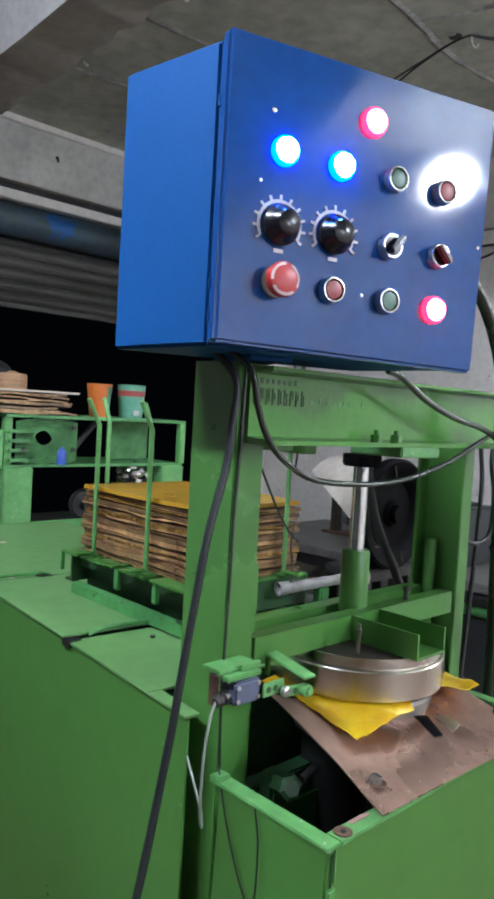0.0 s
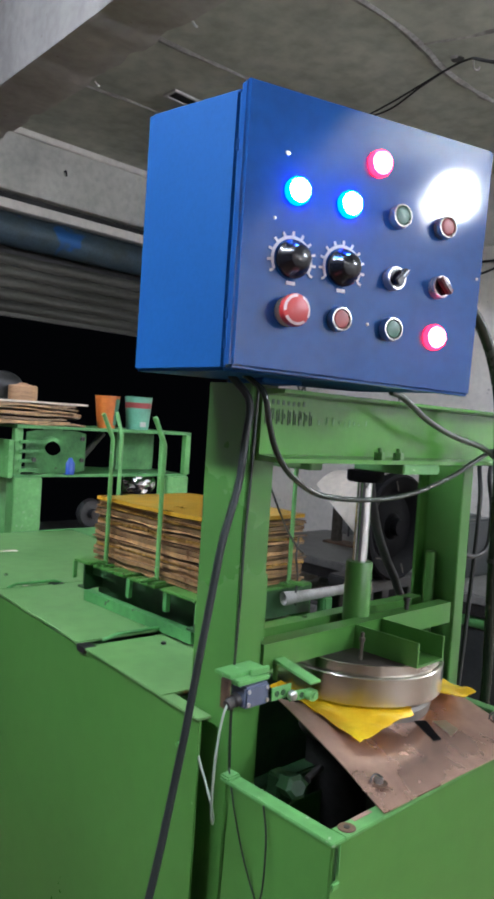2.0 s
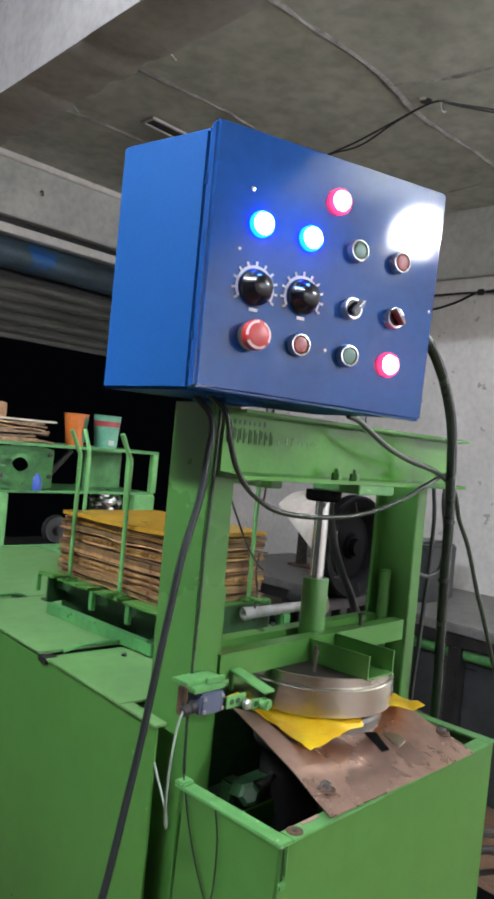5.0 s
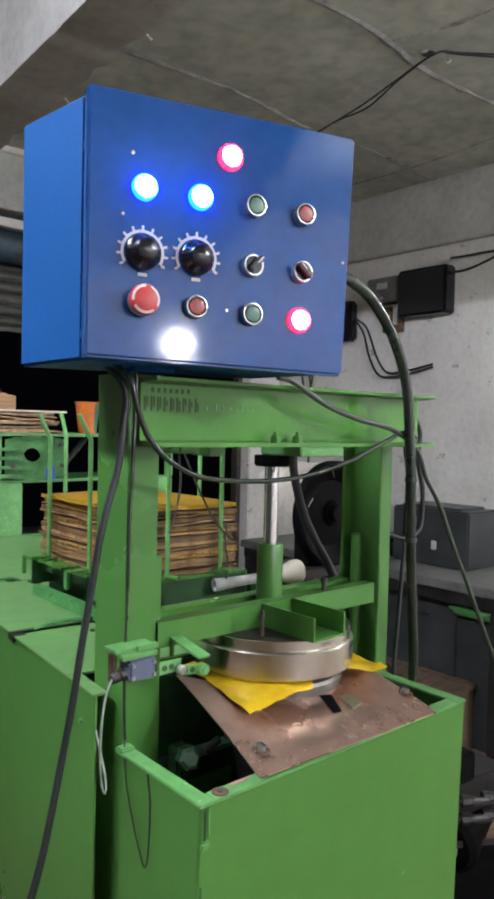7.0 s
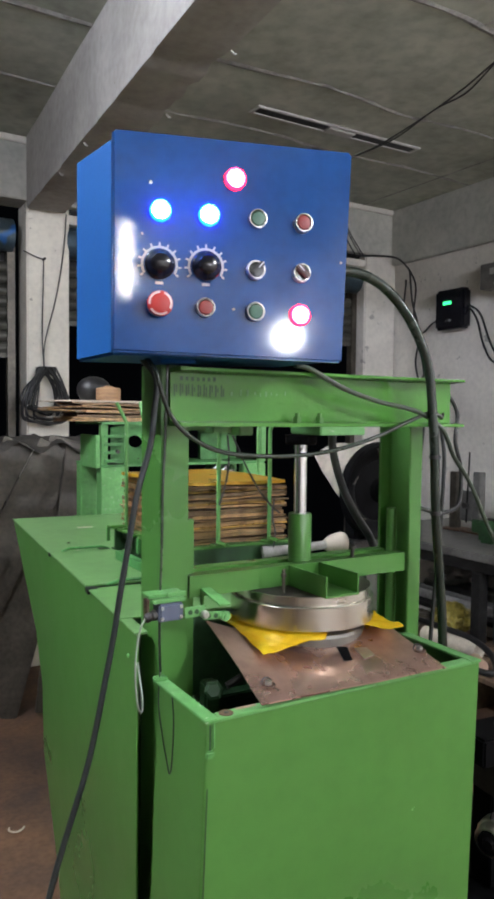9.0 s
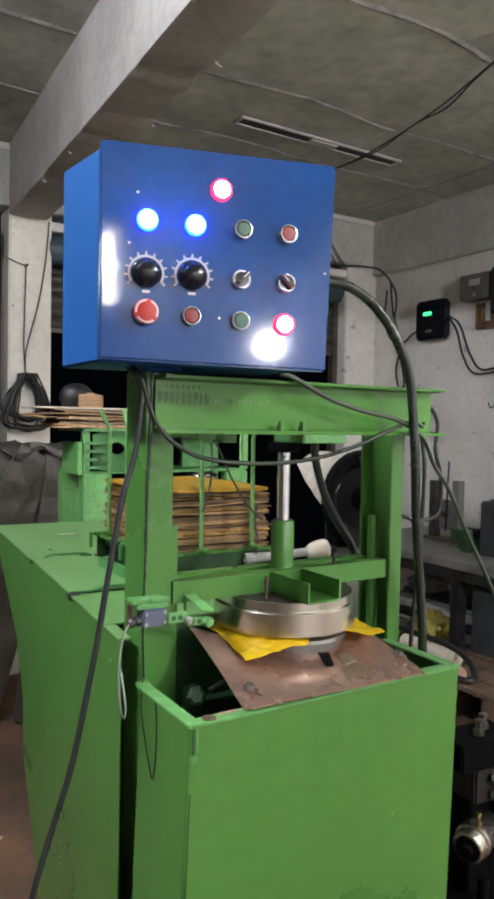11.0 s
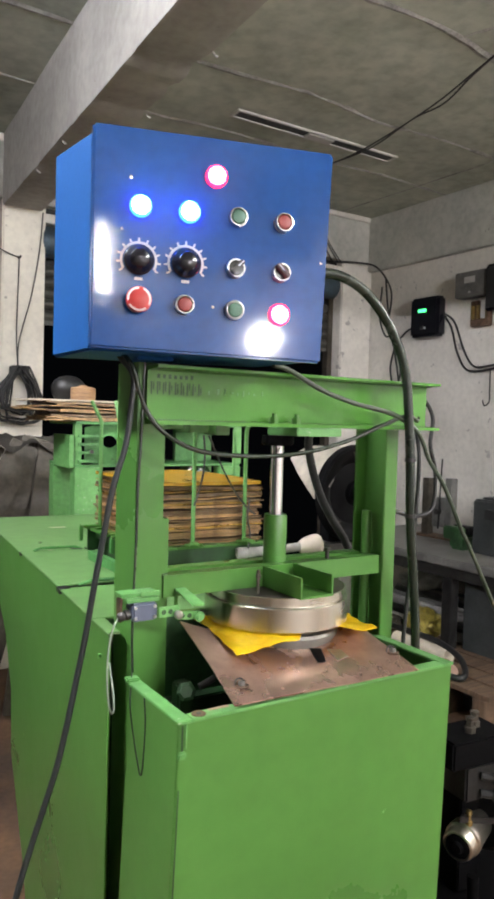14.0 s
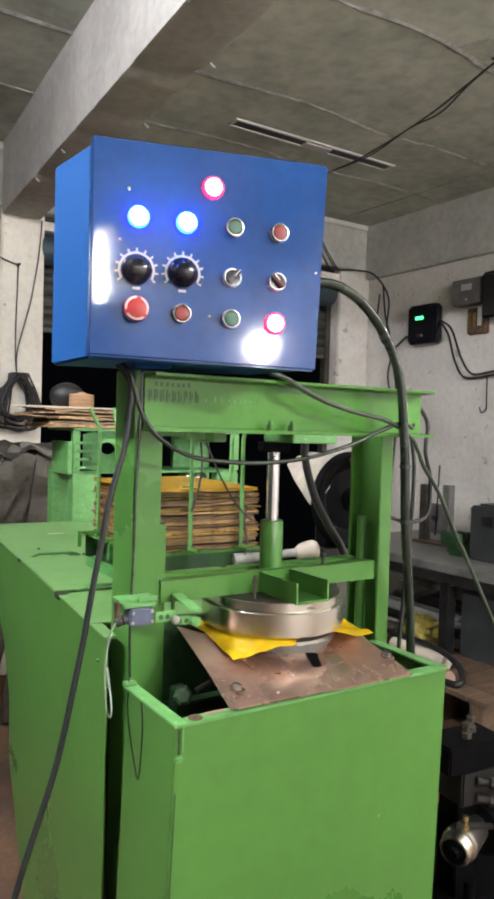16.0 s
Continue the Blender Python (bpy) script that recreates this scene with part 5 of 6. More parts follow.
cable("column_cable", [(-0.031, 0.010, 1.776), (-0.015, -0.012, 1.742), (-0.018, -0.012, 1.689), (-0.025, -0.012, 1.631), (-0.047, -0.012, 1.555), (-0.061, -0.012, 1.478), (-0.075, -0.012, 1.399), (-0.088, -0.012, 1.320), (-0.103, -0.012, 1.244), (-0.118, -0.012, 1.171), (-0.135, -0.012, 1.102), (-0.172, -0.012, 0.990), (-0.195, -0.012, 0.913), (-0.251, -0.012, 0.704), (-0.337, -0.012, 0.426), (-0.42, -0.012, 0.15), (-0.52, -0.012, 0.010)], 0.0052, CABLE_DARK, "thick dark cable hanging along the column to the floor", space=PRESS, seg=12)
cable("thin_wire", [(0.010, -0.003, 1.771), (0.007, -0.003, 1.673), (0.005, -0.003, 1.615), (0.002, -0.003, 1.558), (0.001, -0.003, 1.47), (-0.001, -0.003, 1.403), (-0.003, -0.004, 1.36), (-0.004, -0.006, 1.30), (-0.003, -0.008, 1.245)], 0.0022, HOSE, "thin dark wire taped down the column", space=PRESS, seg=6)
cable("wire_loop", [(-0.004, -0.008, 1.245), (-0.020, -0.040, 1.205), (-0.0225, -0.062, 1.160), (-0.0240, -0.084, 1.125), (-0.0250, -0.098, 1.112), (-0.0240, -0.104, 1.140), (-0.0200, -0.100, 1.195), (-0.0180, -0.090, 1.232)], 0.0013, CABLE_DARK, "thin dark wire looped over the bin side", space=PRESS, seg=6)


# ---- oil cabinet ----
LID = 1.308
cab_space = pose(0.086, 0.155, 0, 0, 0, 3.7)
cabinet = thing("oil_tank_cabinet", "green-painted sheet steel cabinet with loose top lids", "cabinet", (0.25, 0.75, 0), cab_space)
under = [(1.50, LID - 0.005), (1.02, 1.03), (0.92, 0.90), (0.90, 0.72), (0.70, 0.50), (0.60, 0.30), (0.55, 0.0)]
part("side_panel", extrude_profile([(0.0, 0.0), (0.0, LID - 0.005)] + under, "x", 0.0, 0.003), GREEN, cabinet, "slightly scuffed green side panel")
# Body under the lids darker than the panel, its shade put into the colour.
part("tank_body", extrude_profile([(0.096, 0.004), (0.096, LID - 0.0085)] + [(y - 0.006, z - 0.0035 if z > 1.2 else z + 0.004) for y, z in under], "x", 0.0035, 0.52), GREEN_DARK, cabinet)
part("lid", box(-0.004, 0.020, 0.0, 0.0945, LID - 0.004, LID, 0.001), LID_GREEN, cabinet)
for y0, y1, z in ((0.095, 0.352, LID), (0.368, 0.785, LID + 0.003), (0.800, 1.50, LID)):
    part("lid", box(-0.004, 0.520, y0, y1, z - 0.004, z, 0.0012), LID_GREEN, cabinet)
part("lid_handle", tube([(0.04, 0.360, LID + 0.002), (0.07, 0.360, LID + 0.010), (0.22, 0.360, LID + 0.010), (0.25, 0.360, LID + 0.002)], 0.0035, 8, curved=False), GREEN_OLD, cabinet)
part("lid_handle", tube([(0.03, 0.792, LID + 0.002), (0.05, 0.792, LID + 0.009), (0.14, 0.792, LID + 0.009), (0.16, 0.792, LID + 0.002)], 0.0035, 8, curved=False), GREEN_OLD, cabinet)
part("lid_notch", box(-0.0055, 0.018, 0.340, 0.3680, LID - 0.010, LID + 0.0006), BLACK, cabinet)
part("lid_notch", box(-0.0055, 0.012, 0.784, 0.8005, LID - 0.008, LID + 0.0006), BLACK, cabinet)
part("lid_notch", box(0.130, 0.160, 0.778, 0.800, LID - 0.001, LID + 0.0040), BLACK, cabinet)
part("paint_chip", box(0.165, 0.215, 1.200, 1.222, LID + 0.0002, LID + 0.0008, 0.0002), CREAM, cabinet)
part("paint_chip", box(0.070, 0.082, 0.800, 0.808, LID + 0.0002, LID + 0.0010, 0.0002), CREAM, cabinet)
part("lid_screw", hexagon(0.005, 0.004, Matrix.Translation((0.075, 0.92, LID))), BEZEL, cabinet)
part("lid_screw", hexagon(0.005, 0.004, Matrix.Translation((0.13, 0.30, LID))), BLACK, cabinet)
part("edge_screw", hexagon(0.004, 0.004, Matrix.Translation((-0.001, 0.045, 1.255)) @ Matrix.Rotation(radians(-90), 4, "Y")), GREEN_PALE, cabinet)

# ---- sheet magazine ----
SZ = 1.402
mag = thing("sheet_magazine", "green steel magazine rack with bent guide rods", "rack", (0.30, 0.45, LID), PRESS)
# Rails, side sheet and legs in dark green: shade below the plates put in.
for v in (0.262, 0.635):
    part("rail", extrude_profile([(v, SZ - 0.066), (v + 0.025, SZ - 0.066), (v + 0.025, SZ - 0.062), (v + 0.005, SZ - 0.062), (v + 0.005, SZ - 0.008), (v, SZ - 0.008)], "x", 0.150, 0.452), GREEN_DARK, mag)
part("side_channel", box(0.196, 0.201, 0.270, 0.650, LID + 0.0035, SZ - 0.0085, 0.001), GREEN_DARK, mag)
part("base_rail", box(0.152, 0.170, 0.275, 0.638, LID + 0.0035, LID + 0.026, 0.001), GREEN_OLD, mag)
part("rail", box(0.170, 0.175, 0.262, 0.652, SZ - 0.036, SZ - 0.0085), GREEN_DARK, mag)
for v0 in (0.260, 0.640):
    part("leg", box(0.162, 0.172, v0, v0 + 0.012, LID + 0.0035, SZ - 0.0370, 0.001), GREEN_DARK, mag)
part("rail", extrude_profile([(0.456, LID + 0.006), (0.452, LID + 0.006), (0.452, SZ - 0.012), (0.425, SZ - 0.012), (0.425, SZ - 0.008), (0.456, SZ - 0.008)], "y", 0.262, 0.652), GREEN_OLD, mag)
for v0, v1 in ((0.250, 0.350), (0.366, 0.450), (0.468, 0.580), (0.600, 0.655)):
    part("support_plate", box(0.134, 0.205, v0, v1, SZ - 0.0075, SZ - 0.0020, 0.0015), GREEN, mag)
part("support_plate", box(0.207, 0.440, 0.250, 0.292, SZ - 0.0075, SZ - 0.0020, 0.0015), GREEN, mag)
part("support_plate", box(0.207, 0.440, 0.320, 0.640, SZ - 0.0075, SZ - 0.0020, 0.0015), GREEN, mag)
for v0 in (0.335, 0.455):
    part("drop_bracket", box(0.140, 0.149, v0, v0 + 0.012, SZ - 0.045, SZ - 0.0080, 0.001), GREEN_OLD, mag)
for v0 in (0.243, 0.656):
    part("drop_bracket", box(0.136, 0.145, v0, v0 + 0.006, SZ - 0.045, SZ - 0.0080, 0.001), GREEN_PALE, mag)


def guide_rod(u, v, out, top):
    """An upright rod whose top leans outwards, on a small clamp."""
    d = Vector((*out, 0))
    p = Vector((u, v, SZ - 0.001))
    r = part("guide_rod", tube([p, p + Vector((0, 0, top - 0.050 - p.z)), p + d * 0.006 + Vector((0, 0, top - 0.038 - p.z)), p + d * 0.026 + Vector((0, 0, top - p.z))], 0.0045, 10, curved=False), GREEN_PALE, mag, smooth=True)
    part("clamp", box(u - 0.014, u + 0.014, v - 0.014, v + 0.014, SZ - 0.0018, SZ + 0.0025, 0.0012), GREEN, r)
    part("clamp_bar", tube([p - d * 0.004 + Vector((0, 0, 0.007)), p + d * 0.040 + Vector((0, 0, 0.007))], 0.004, 8, curved=False), GREEN, r)


for u, v, out, top in ((0.152, 0.385, (-1, 0), 1.712), (0.152, 0.560, (-1, 0), 1.712), (0.245, 0.252, (0, -1), 1.700), (0.375, 0.252, (0, -1), 1.700), (0.235, 0.652, (0, 1), 1.716), (0.345, 0.652, (0, 1), 1.710), (0.446, 0.42, (1, 0), 1.700)):
    guide_rod(u, v, out, top)

# the pile of gold-faced board: every sheet its own piece
prnd = random.Random(21)
z = SZ
k = 0
while z < 1.532:
    t = prnd.choice((0.0025, 0.0035, 0.005, 0.0075))
    m = Matrix.Translation((0.300 + prnd.uniform(-0.005, 0.005), 0.450 + prnd.uniform(-0.005, 0.005), z)) @ Matrix.Rotation(radians(prnd.uniform(-1.6, 1.6)), 4, "Z")
    bm = bmesh.new()
    bmesh.ops.create_grid(bm, x_segments=9, y_segments=11, size=0.5)
    for v in bm.verts:
        v.co.x *= 0.262
        v.co.y *= 0.362
        rim_x, rim_y = abs(v.co.x) > 0.13, abs(v.co.y) > 0.18
        v.co.z += 0.0028 * noise.noise(Vector((v.co.x * 11, v.co.y * 11, k * 0.45)))
        if rim_x or rim_y:
            v.co.x += 0.008 * noise.noise(Vector((v.co.y * 26, k * 1.9, 0)))
            v.co.y += 0.008 * noise.noise(Vector((v.co.x * 26, k * 1.3, 5)))
            v.co.z -= 0.0035 * max(0, noise.noise(Vector((v.co.x * 9, v.co.y * 9, k))))
    bmesh.ops.solidify(bm, geom=bm.faces[:], thickness=-t)
    bmesh.ops.transform(bm, matrix=m, verts=bm.verts)
    last = z + t > 1.526
    solid("board_sheet", bm, GOLD_TOP if last else (GOLD_EDGE if prnd.random() < 0.14 else CARD), "gold-faced top board of the pile" if last else "brown board sheet with gold face in the pile", "board", PRESS, (0.300, 0.450, z), group="pile of board sheets")
    z += t + prnd.choice((0.0008, 0.0012, 0.0040))
    k += 1
mw = thing("loose_magazine_wires", "thin dark wires draped over the board pile", "wire", (0.30, 0.25, 1.5), PRESS)
for pts in (
    [(0.262, 0.245, 1.640), (0.262, 0.238, 1.60), (0.258, 0.236, 1.56), (0.250, 0.238, 1.52), (0.240, 0.240, 1.49)],
    [(0.275, 0.245, 1.640), (0.300, 0.236, 1.58), (0.335, 0.232, 1.52), (0.372, 0.234, 1.48), (0.395, 0.238, 1.465)],
    [(0.378, 0.236, 1.50), (0.372, 0.234, 1.46), (0.380, 0.234, 1.42), (0.372, 0.230, 1.38), (0.378, 0.232, 1.365)],
):
    part("wire", tube(pts, 0.0022, 6), BLACK, mw, smooth=True)

# white pipe elbow behind the crossbars
pipe = thing("white_pipe_end", "white plastic pipe with round end cap", "pipe", (0.50, 0.19, 1.31), PRESS)
pa, pb = Vector((0.352, 0.242, 1.378)), Vector((0.552, 0.190, 1.394))
pm = Matrix.Translation(pa) @ (pb - pa).to_track_quat("Z", "Y").to_matrix().to_4x4()
part("pipe", lathe([(0.0095, 0.003), (0.0125, 0.0), (0.0135, 0.0), (0.0125, 0.02), (0.0108, 0.045), (0.0095, 0.165), (0, 0.165), (0, 0.05), (0.007, 0.045), (0.0095, 0.003)], pm, 22), WHITE_OLD, pipe, smooth=True)
part("cap", lathe([(0, 0.150), (0.0125, 0.150), (0.019, 0.160), (0.024, 0.177), (0.026, 0.192), (0.022, 0.200), (0.012, 0.205), (0, 0.206)], pm, 26), CREAM, pipe, "round cream end cap", True)
part("saddle", box(0.435, 0.460, 0.206, 0.228, LID + 0.0035, 1.3775, 0.003), GREEN_OLD, pipe)
cable("hydraulic_hose", [(0.468, 0.14, 1.668), (0.466, 0.14, 1.613), (0.494, 0.14, 1.529), (0.534, 0.14, 1.463), (0.579, 0.14, 1.403), (0.614, 0.14, 1.316), (0.64, 0.15, 1.0)], 0.009, BLACK, "black hydraulic hose curving down behind the beam", "hose", space=PRESS)

# ---- motor behind the press ----
motor = thing("electric_motor", "black electric motor with bolted end bell and cream cover", "motor", (0.68, 0.35, 1.386), PRESS)
mm = Matrix.Translation((0.676, 0.208, 1.505)) @ Matrix.Rotation(radians(-90), 4, "X")
part("end_bell", lathe([(0, 0.014), (0.024, 0.012), (0.030, 0.020), (0.074, 0.024), (0.084, 0.012), (0.100, 0.004), (0.112, 0.0), (0.118, 0.004), (0.118, 0.026), (0.112, 0.030), (0.060, 0.034), (0, 0.034)], mm, 56), MOTOR_BLACK, motor, smooth=True)
part("hub", lathe([(0, -0.002), (0.018, -0.002), (0.021, 0.014), (0, 0.014)], mm, 20), MOTOR_BLACK, motor, smooth=True)
for k in range(6):
    a = 2 * math.pi * (k + 0.3) / 6
    c = mm @ Vector((0.094 * math.cos(a), 0.094 * math.sin(a), 0.004))
    part("bell_bolt", tube([c - Vector((0.011 * math.cos(a + 0.6), 0.004, 0.011 * math.sin(a + 0.6))), c + Vector((0.011 * math.cos(a + 0.6), -0.004, 0.011 * math.sin(a + 0.6)))], 0.0018, 6, curved=False), SHEET, motor)
part("body", lathe([(0, 0.034), (0.048, 0.034), (0.048, 0.075), (0.04, 0.085), (0, 0.085)], mm, 36), MOTOR_BLACK, motor, smooth=True)
cover = bmesh.new()
rows = []
for i in range(15):
    l = 0.031 + 0.15 * i / 14
    left = radians(100 - 54 * (i / 14) ** 0.9)
    rows.append([cover.verts.new(mm @ Vector((r * math.sin(th), -r * math.cos(th), l))) for k in range(25) for th in (-left + (left + radians(80)) * k / 24,) for r in (0.110 + 0.0025 * noise.noise(Vector((th * 3, l * 30, 2))),)])
for p, q in zip(rows, rows[1:]):
    for k in range(24):
        cover.faces.new((p[k], p[k + 1], q[k + 1], q[k]))
bmesh.ops.solidify(cover, geom=cover.faces[:], thickness=0.003)
part("cover", cover, CARTON, motor, "cream sheet cover bent over the motor", True)
for k in range(7):
    part("cooling_fin", box(0.776, 0.806, 0.262, 0.300, 1.452 + 0.016 * k, 1.458 + 0.016 * k, 0.001), MOTOR_BLACK, motor)
part("terminal_box", box(0.742, 0.775, 0.258, 0.304, 1.445, 1.565, 0.004), MOTOR_BLACK, motor)
part("foot", box(0.616, 0.746, 0.243, 0.288, 1.386, 1.470, 0.004), MOTOR_BLACK, motor)
stand = thing("motor_stand", "dark steel stand under the motor", "stand", (0.70, 0.40, 0), PRESS)
part("top", box(0.600, 0.800, 0.230, 0.340, 1.360, 1.3855, 0.003), IRON, stand)
for u in (0.604, 0.766):
    for v in (0.234, 0.306):
        part("leg", box(u, u + 0.030, v, v + 0.030, 0.0, 1.3595, 0.002), IRON, stand)
part("shelf", box(0.6045, 0.7955, 0.2345, 0.3355, 0.55, 0.566, 0.002), IRON, stand)

# ---- work bench along the east wall ----
bench = thing("steel_workbench", "dark steel workbench with a worn top edge", "workbench", (3.45, 1.9, 0), ROOM)
part("top", box(2.95, 3.97, 0.2, 3.10, 0.85, 0.90, 0.006), SHEET_PALE, bench)
part("apron", box(2.97, 3.00, 0.22, 3.08, 0.78, 0.849, 0.004), IRON, bench)
for v in (0.25, 1.1, 1.91, 3.0):
    part("leg", box(2.97, 3.04, v, v + 0.07, 0, 0.779, 0.004), IRON, bench)
    part("leg", box(3.87, 3.94, v, v + 0.07, 0, 0.849, 0.004), IRON, bench)
part("lower_shelf", box(3.20, 3.95, 0.25, 3.05, 0.40, 0.43, 0.004), IRON, bench)
jig = thing("steel_jig", "pair of upright steel plates bolted on the bench", "jig", (3.4, 2.15, 0.90), ROOM @ Matrix.Translation((0.2, 0.38, 0)))
part("upright", box(3.30, 3.36, 2.02, 2.08, 0.90, 1.32, 0.004), SHEET_PALE, jig)
part("upright", box(3.30, 3.36, 2.23, 2.29, 0.90, 1.31, 0.004), SHEET, jig)
part("web_plate", box(3.34, 3.355, 2.081, 2.229, 0.97, 1.18, 0.003), SHEET_PALE, jig)
part("knob", lathe([(0, 0), (0.02, 0), (0.02, 0.03), (0, 0.03)], Matrix.Translation((3.335, 2.16, 1.08)) @ Matrix.Rotation(radians(-90), 4, "Y"), 16), DARK_STEEL, jig)
part("pin", tube([(3.33, 2.16, 0.96), (3.33, 2.14, 1.45)], 0.006, 8, curved=False), IRON, jig)
part("foot", box(3.26, 3.40, 1.98, 2.33, 0.9005, 0.915, 0.003), RUST, jig)
mcab = thing("drawer_cabinet", "dark grey steel drawer cabinet under the bench", "cabinet", (3.4, 1.3, 0.0), ROOM)
part("body", box(3.07, 3.195, 0.85, 1.90, 0.0, 0.775, 0.008), TOOL_GREY, mcab)
for v0 in (0.87, 1.42):
    door = part("cabinet_door", box(3.058, 3.069, v0, v0 + 0.46, 0.03, 0.76, 0.003), TOOL_GREY, mcab)
    part("pull", box(3.050, 3.058, v0 + 0.17, v0 + 0.24, 0.66, 0.672, 0.002), IRON, door)
head = thing("bench_machine_head", "dark grey machine head with slot on the bench", "machine", (3.6, 1.75, 0.9), ROOM @ Matrix.Translation((-0.17, 0.03, 0)))
part("body", box(3.42, 3.75, 1.45, 1.98, 0.9005, 1.235, 0.012), TOOL_GREY, head)
part("cap", box(3.45, 3.70, 1.52, 1.93, 1.235, 1.25, 0.004), TOOL_GREY, head)
part("slot", box(3.410, 3.419, 1.80, 1.88, 1.12, 1.18), BLACK, head)
part("switch_plate", box(3.412, 3.419, 1.66, 1.69, 1.0, 1.05), WHITE, head)
solid("green_cylinder", lathe([(0, 0.90), (0.028, 0.90), (0.035, 0.915), (0.035, 1.40), (0.028, 1.415), (0.012, 1.42), (0.012, 1.45), (0, 1.45)], Matrix.Translation((3.035, 0, 0.742)) @ Matrix.Rotation(radians(-90), 4, "X"), 20), GREEN_OLD, "small green steel cylinder lying under the bench top", "cylinder", ROOM, (3.035, 1.1, 0.707), smooth=True)
vise = thing("bench_vise", "green cast iron vise on the bench", "vise", (3.4, 1.25, 0.9), ROOM @ Matrix.Translation((-0.05, 0.86, 0)))
part("body", box(3.28, 3.46, 1.20, 1.32, 0.9005, 1.0, 0.02), GREEN_DARK, vise)
part("jaw", box(3.24, 3.30, 1.19, 1.33, 0.97, 1.05, 0.008), GREEN_DARK, vise)
part("jaw", box(3.33, 3.40, 1.19, 1.33, 1.0, 1.05, 0.008), IRON, vise)
# clutter under and before the bench
crate = thing("low_pallet", "low dark wooden pallet with scrap before the bench", "pallet", (2.85, 1.9, 0), ROOM)
for v0 in (1.30, 1.86, 2.42):
    part("runner", box(2.55, 3.15, v0, v0 + 0.08, 0, 0.335, 0.004), PLANK, crate)
for k in range(4):
    part("deck_board", box(2.55 + 0.153 * k, 2.69 + 0.153 * k, 1.28, 2.52, 0.3355, 0.36, 0.003), PLANK, crate)
rnd = random.Random(9)
for k in range(4):
    u = 3.30 + 0.12 * k
    # Paler pipe materials stand in for the light missing under the bench.
    solid("steel_pipe", tube([(u, 1.80, 0.461), (u + rnd.uniform(-0.05, 0.05), 2.95, 0.461)], 0.030 - 0.003 * (k % 2), 14, curved=False), rnd.choice((SHEET_PALE, WHITE_OLD, SHEET_PALE)), "grey steel pipe lying under the bench", "pipe", ROOM, (u, 2.3, 0.43), "pipes under the bench", smooth=True)


def crumpled(name, c, sx, sy, sz, material, label, category, seed, space=ROOM):
    bm = bmesh.new()
    bmesh.ops.create_icosphere(bm, subdivisions=4, radius=1)
    for v in bm.verts:
        d = v.co.copy()
        n = 1 + 0.30 * noise.noise(d * 2.3 + Vector((seed, 0, 0))) + 0.14 * noise.noise(d * 6 + Vector((0, seed, 0)))
        v.co = Vector(c) + Vector((d.x * sx * n, d.y * sy * n, max(d.z, -0.75) * sz * n))
    low = min(v.co.z for v in bm.verts)
    bmesh.ops.translate(bm, verts=bm.verts, vec=(0, 0, c[2] - low))
    return solid(name, bm, material, label, category, space, c, smooth=True)


crumpled("plastic_bag", (3.58, 2.72, 0.492), 0.16, 0.14, 0.07, WHITE, "crumpled white plastic bag on the pipes", "bag", 3)
crumpled("yellow_wrapper", (3.06, 2.20, 0.3605), 0.12, 0.11, 0.09, OLD_YELLOW, "crumpled yellow plastic wrapper among scrap", "wrapper", 5)
crumpled("grey_rag", (2.90, 2.40, 0.3605), 0.14, 0.09, 0.06, SHEET, "dirty grey rag in the scrap heap", "rag", 8)
solid("cardboard_tube", tube([(2.75, 2.12, 0.4055), (2.76, 1.72, 0.4055)], 0.045, 24, curved=False), CREAM, "cream cardboard tube lying on the pallet", "tube", ROOM, (2.75, 1.9, 0.3605), smooth=True)
solid("cardboard_tube", tube([(2.66, 1.66, 0.3955), (2.60, 1.56, 0.3955)], 0.035, 24, curved=False), PINKISH, "pinkish cardboard tube end on the pallet", "tube", ROOM, (2.63, 1.6, 0.3605), smooth=True)
solid("bent_pipe", tube([(2.80, 2.36, 0.455), (2.77, 2.05, 0.467), (2.76, 1.80, 0.467), (2.72, 1.62, 0.44), (2.66, 1.52, 0.40), (2.60, 1.50, 0.380), (2.58, 1.58, 0.378)], 0.017, 12), BLACK, "bent dark hose across the cardboard tube", "hose", ROOM, (2.7, 1.6, 0.3605), smooth=True)
solid("wooden_plank", box(1.75, 2.45, 0.55, 0.80, 0.0, 0.045, 0.004, m=Matrix.Rotation(radians(9), 4, "Z")), PLANK, "dusty brown wooden plank on the floor", "plank", base=(2.0, 0.9, 0))

# ---- hydraulic pump beside the press ----
pump = thing("hydraulic_pump_unit", "black hydraulic pump unit with chrome fittings", "pump", (1.4, 0.5, -0.043), MACHINE @ Matrix.Translation((-0.06, 0, 0.043)))
PUMP_AXIS = Matrix.Translation((1.325, 0.50, 0.452)) @ Matrix.Rotation(radians(24), 4, "Z") @ Matrix.Rotation(radians(-97), 4, "Y")
part("tank", box(1.05, 1.85, 0.42, 0.98, -0.043, 0.27, 0.012), MOTOR_BLACK, pump)
part("frame_rail", box(1.05, 1.85, 0.40, 0.419, 0.20, 0.27, 0.004), IRON, pump)
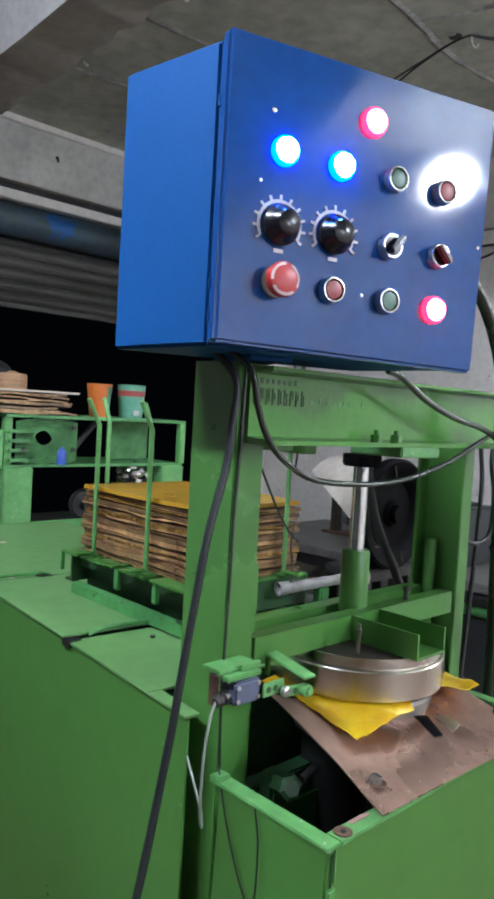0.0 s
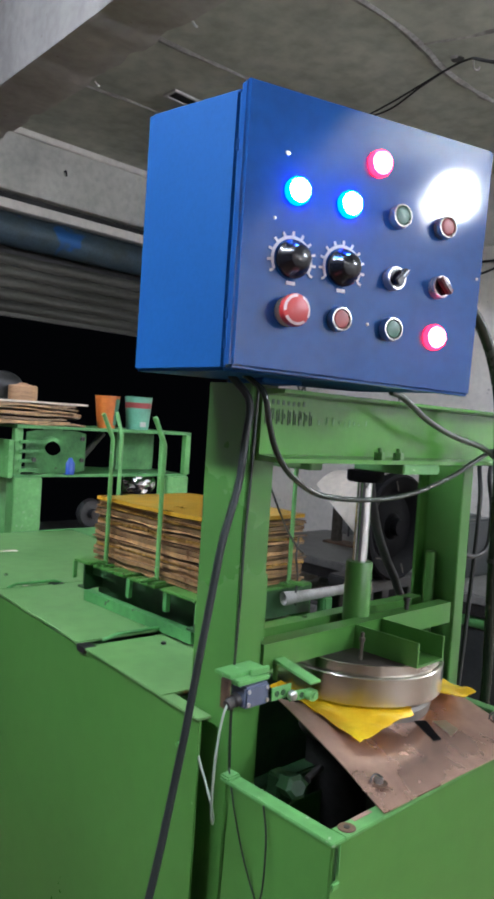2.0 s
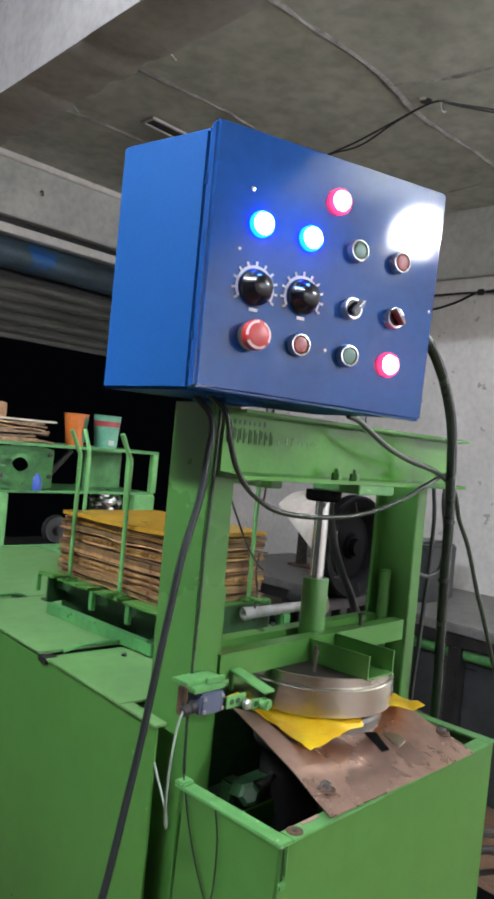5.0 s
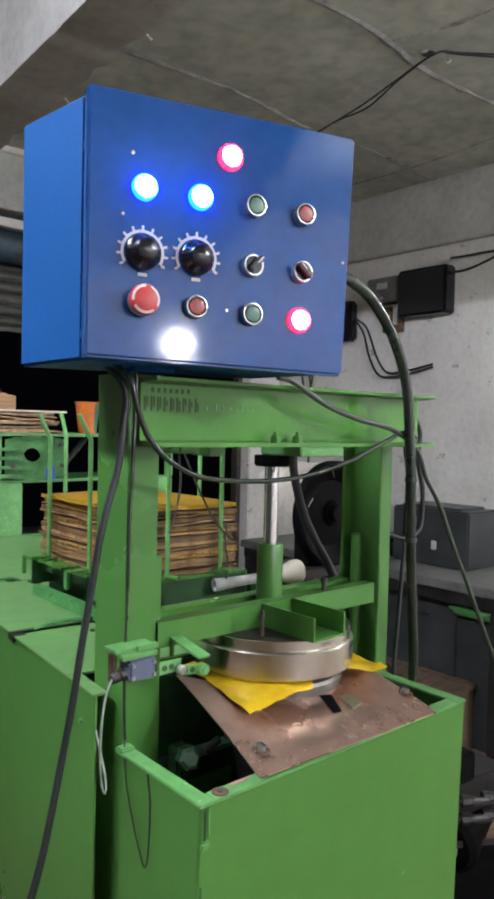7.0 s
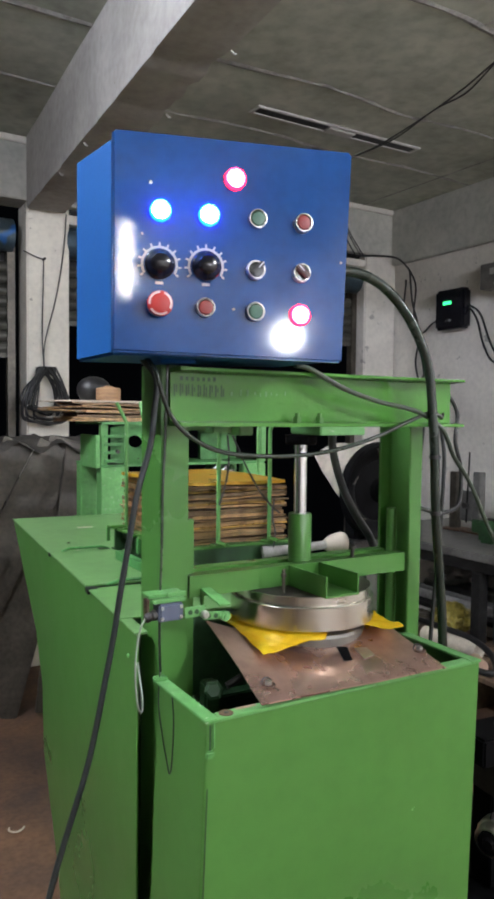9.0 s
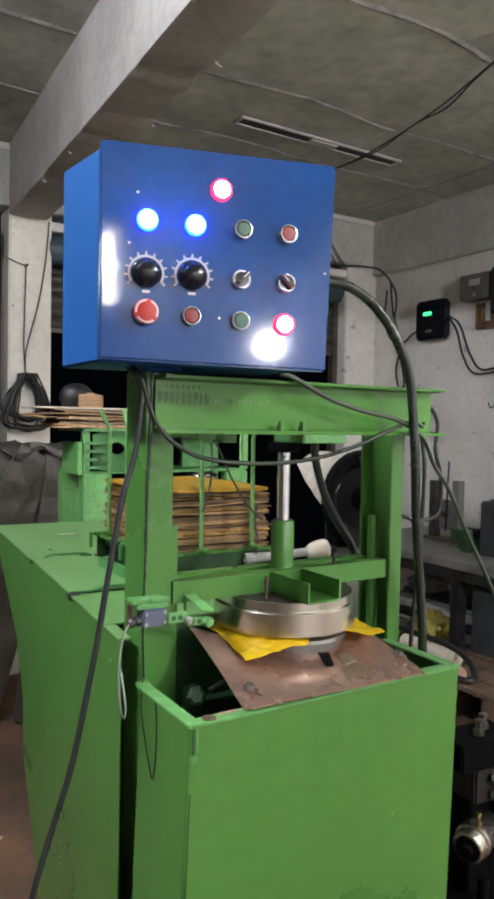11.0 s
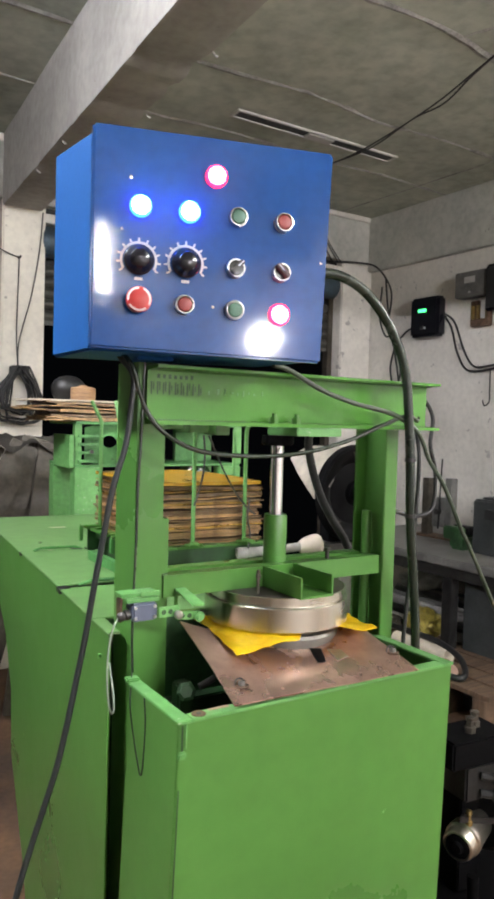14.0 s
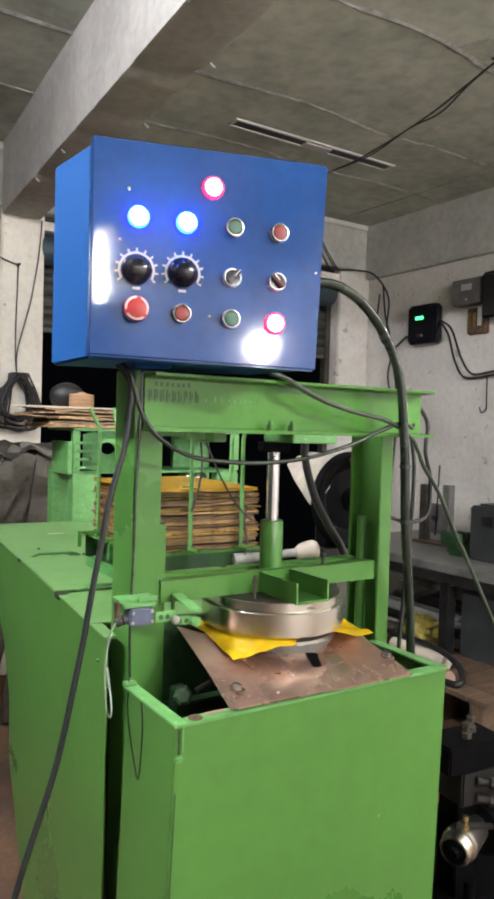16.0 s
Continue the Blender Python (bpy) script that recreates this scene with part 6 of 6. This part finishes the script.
part("pump_body", lathe([(0, -0.12), (0.044, -0.12), (0.050, 0.0), (0.052, 0.004), (0.052, 0.022), (0.046, 0.026), (0.046, 0.05), (0.043, 0.058), (0.038, 0.060), (0.036, 0.05), (0, 0.05)], PUMP_AXIS, 40), STEEL, pump, "bright turned pump flange", True)
part("pump_face", lathe([(0, 0.051), (0.034, 0.051), (0.034, 0.060), (0.02, 0.062), (0.014, 0.07), (0, 0.07)], PUMP_AXIS, 24), MOTOR_BLACK, pump, smooth=True)
part("pump_housing", lathe([(0, -0.34), (0.09, -0.34), (0.098, -0.32), (0.098, -0.10), (0.08, -0.08), (0, -0.08)], PUMP_AXIS, 36), MOTOR_BLACK, pump, smooth=True)
part("grease_nipple", lathe([(0, 0), (0.011, 0), (0.011, 0.012), (0.007, 0.014), (0.007, 0.03), (0.010, 0.032), (0.008, 0.042), (0, 0.043)], Matrix.Translation((1.315, 0.48, 0.497)), 8), BRASS, pump)
part("valve_block", box(1.24, 1.46, 0.47, 0.60, 0.665, 0.745, 0.006), MOTOR_BLACK, pump)
part("valve_block", box(1.30, 1.62, 0.48, 0.62, 0.56, 0.664, 0.006), IRON, pump)
part("block_post", box(1.32, 1.40, 0.52, 0.60, 0.27, 0.559, 0.004), MOTOR_BLACK, pump)
part("splash_guard", box(1.28, 1.92, 0.475, 0.481, 0.512, 0.53, 0.001, m=Matrix.Translation((1.28, 0, 0.53)) @ Matrix.Rotation(radians(14), 4, "Y") @ Matrix.Translation((-1.28, 0, -0.53))), IRON, pump)
for u, v, z in ((1.345, 0.52, 0.745), (1.39, 0.55, 0.745)):
    part("fitting", lathe([(0, 0), (0.017, 0), (0.017, 0.016), (0.011, 0.018), (0.011, 0.032), (0.014, 0.034), (0.014, 0.044), (0, 0.046)], Matrix.Translation((u, v, z)), 6), SHEET, pump)
for k, z in enumerate((0.585, 0.635)):
    part("pressure_hose", tube([(1.35, 0.474, z), (1.42, 0.43, z - 0.005), (1.52, 0.42, z - 0.02), (1.66, 0.43, z - 0.08), (1.82, 0.46, z - 0.24)], 0.012, 10), BLACK, pump, smooth=True)
    for d in (0.0, 0.07):
        part("ferrule", lathe([(0, 0), (0.017, 0), (0.017, 0.022), (0.014, 0.024), (0.014, 0.035), (0, 0.035)], Matrix.Translation((1.375 + d, 0.452 - 0.25 * d, z - 0.002)) @ Matrix.Rotation(radians(-28), 4, "Z") @ Matrix.Rotation(radians(90), 4, "Y"), 8), IRON, pump)
part("drain_pipe", lathe([(0, 0), (0.016, 0), (0.016, 0.10), (0, 0.10)], Matrix.Translation((1.30, 0.44, 0.275)), 14), MOTOR_BLACK, pump, smooth=True)

# scraps on the floor
for k, (x, y, a) in enumerate(((-0.32, 1.55, 20), (-0.18, 2.35, 70), (-0.45, 2.0, 140), (0.02, 1.95, 200))):
    m = Matrix.Translation((x, y, 0.004)) @ Matrix.Rotation(radians(a), 4, "Z")
    solid("paper_scrap", tube([m @ Vector(p) for p in ((-0.03, 0, 0), (-0.01, 0.02, 0.004), (0.015, 0.018, 0.002), (0.03, -0.01, 0.001), (0.02, -0.03, 0))], 0.004, 6), PAPER, "curled white paper scrap on the floor", "scrap", PANEL, (x, y, 0.0), "floor scraps")
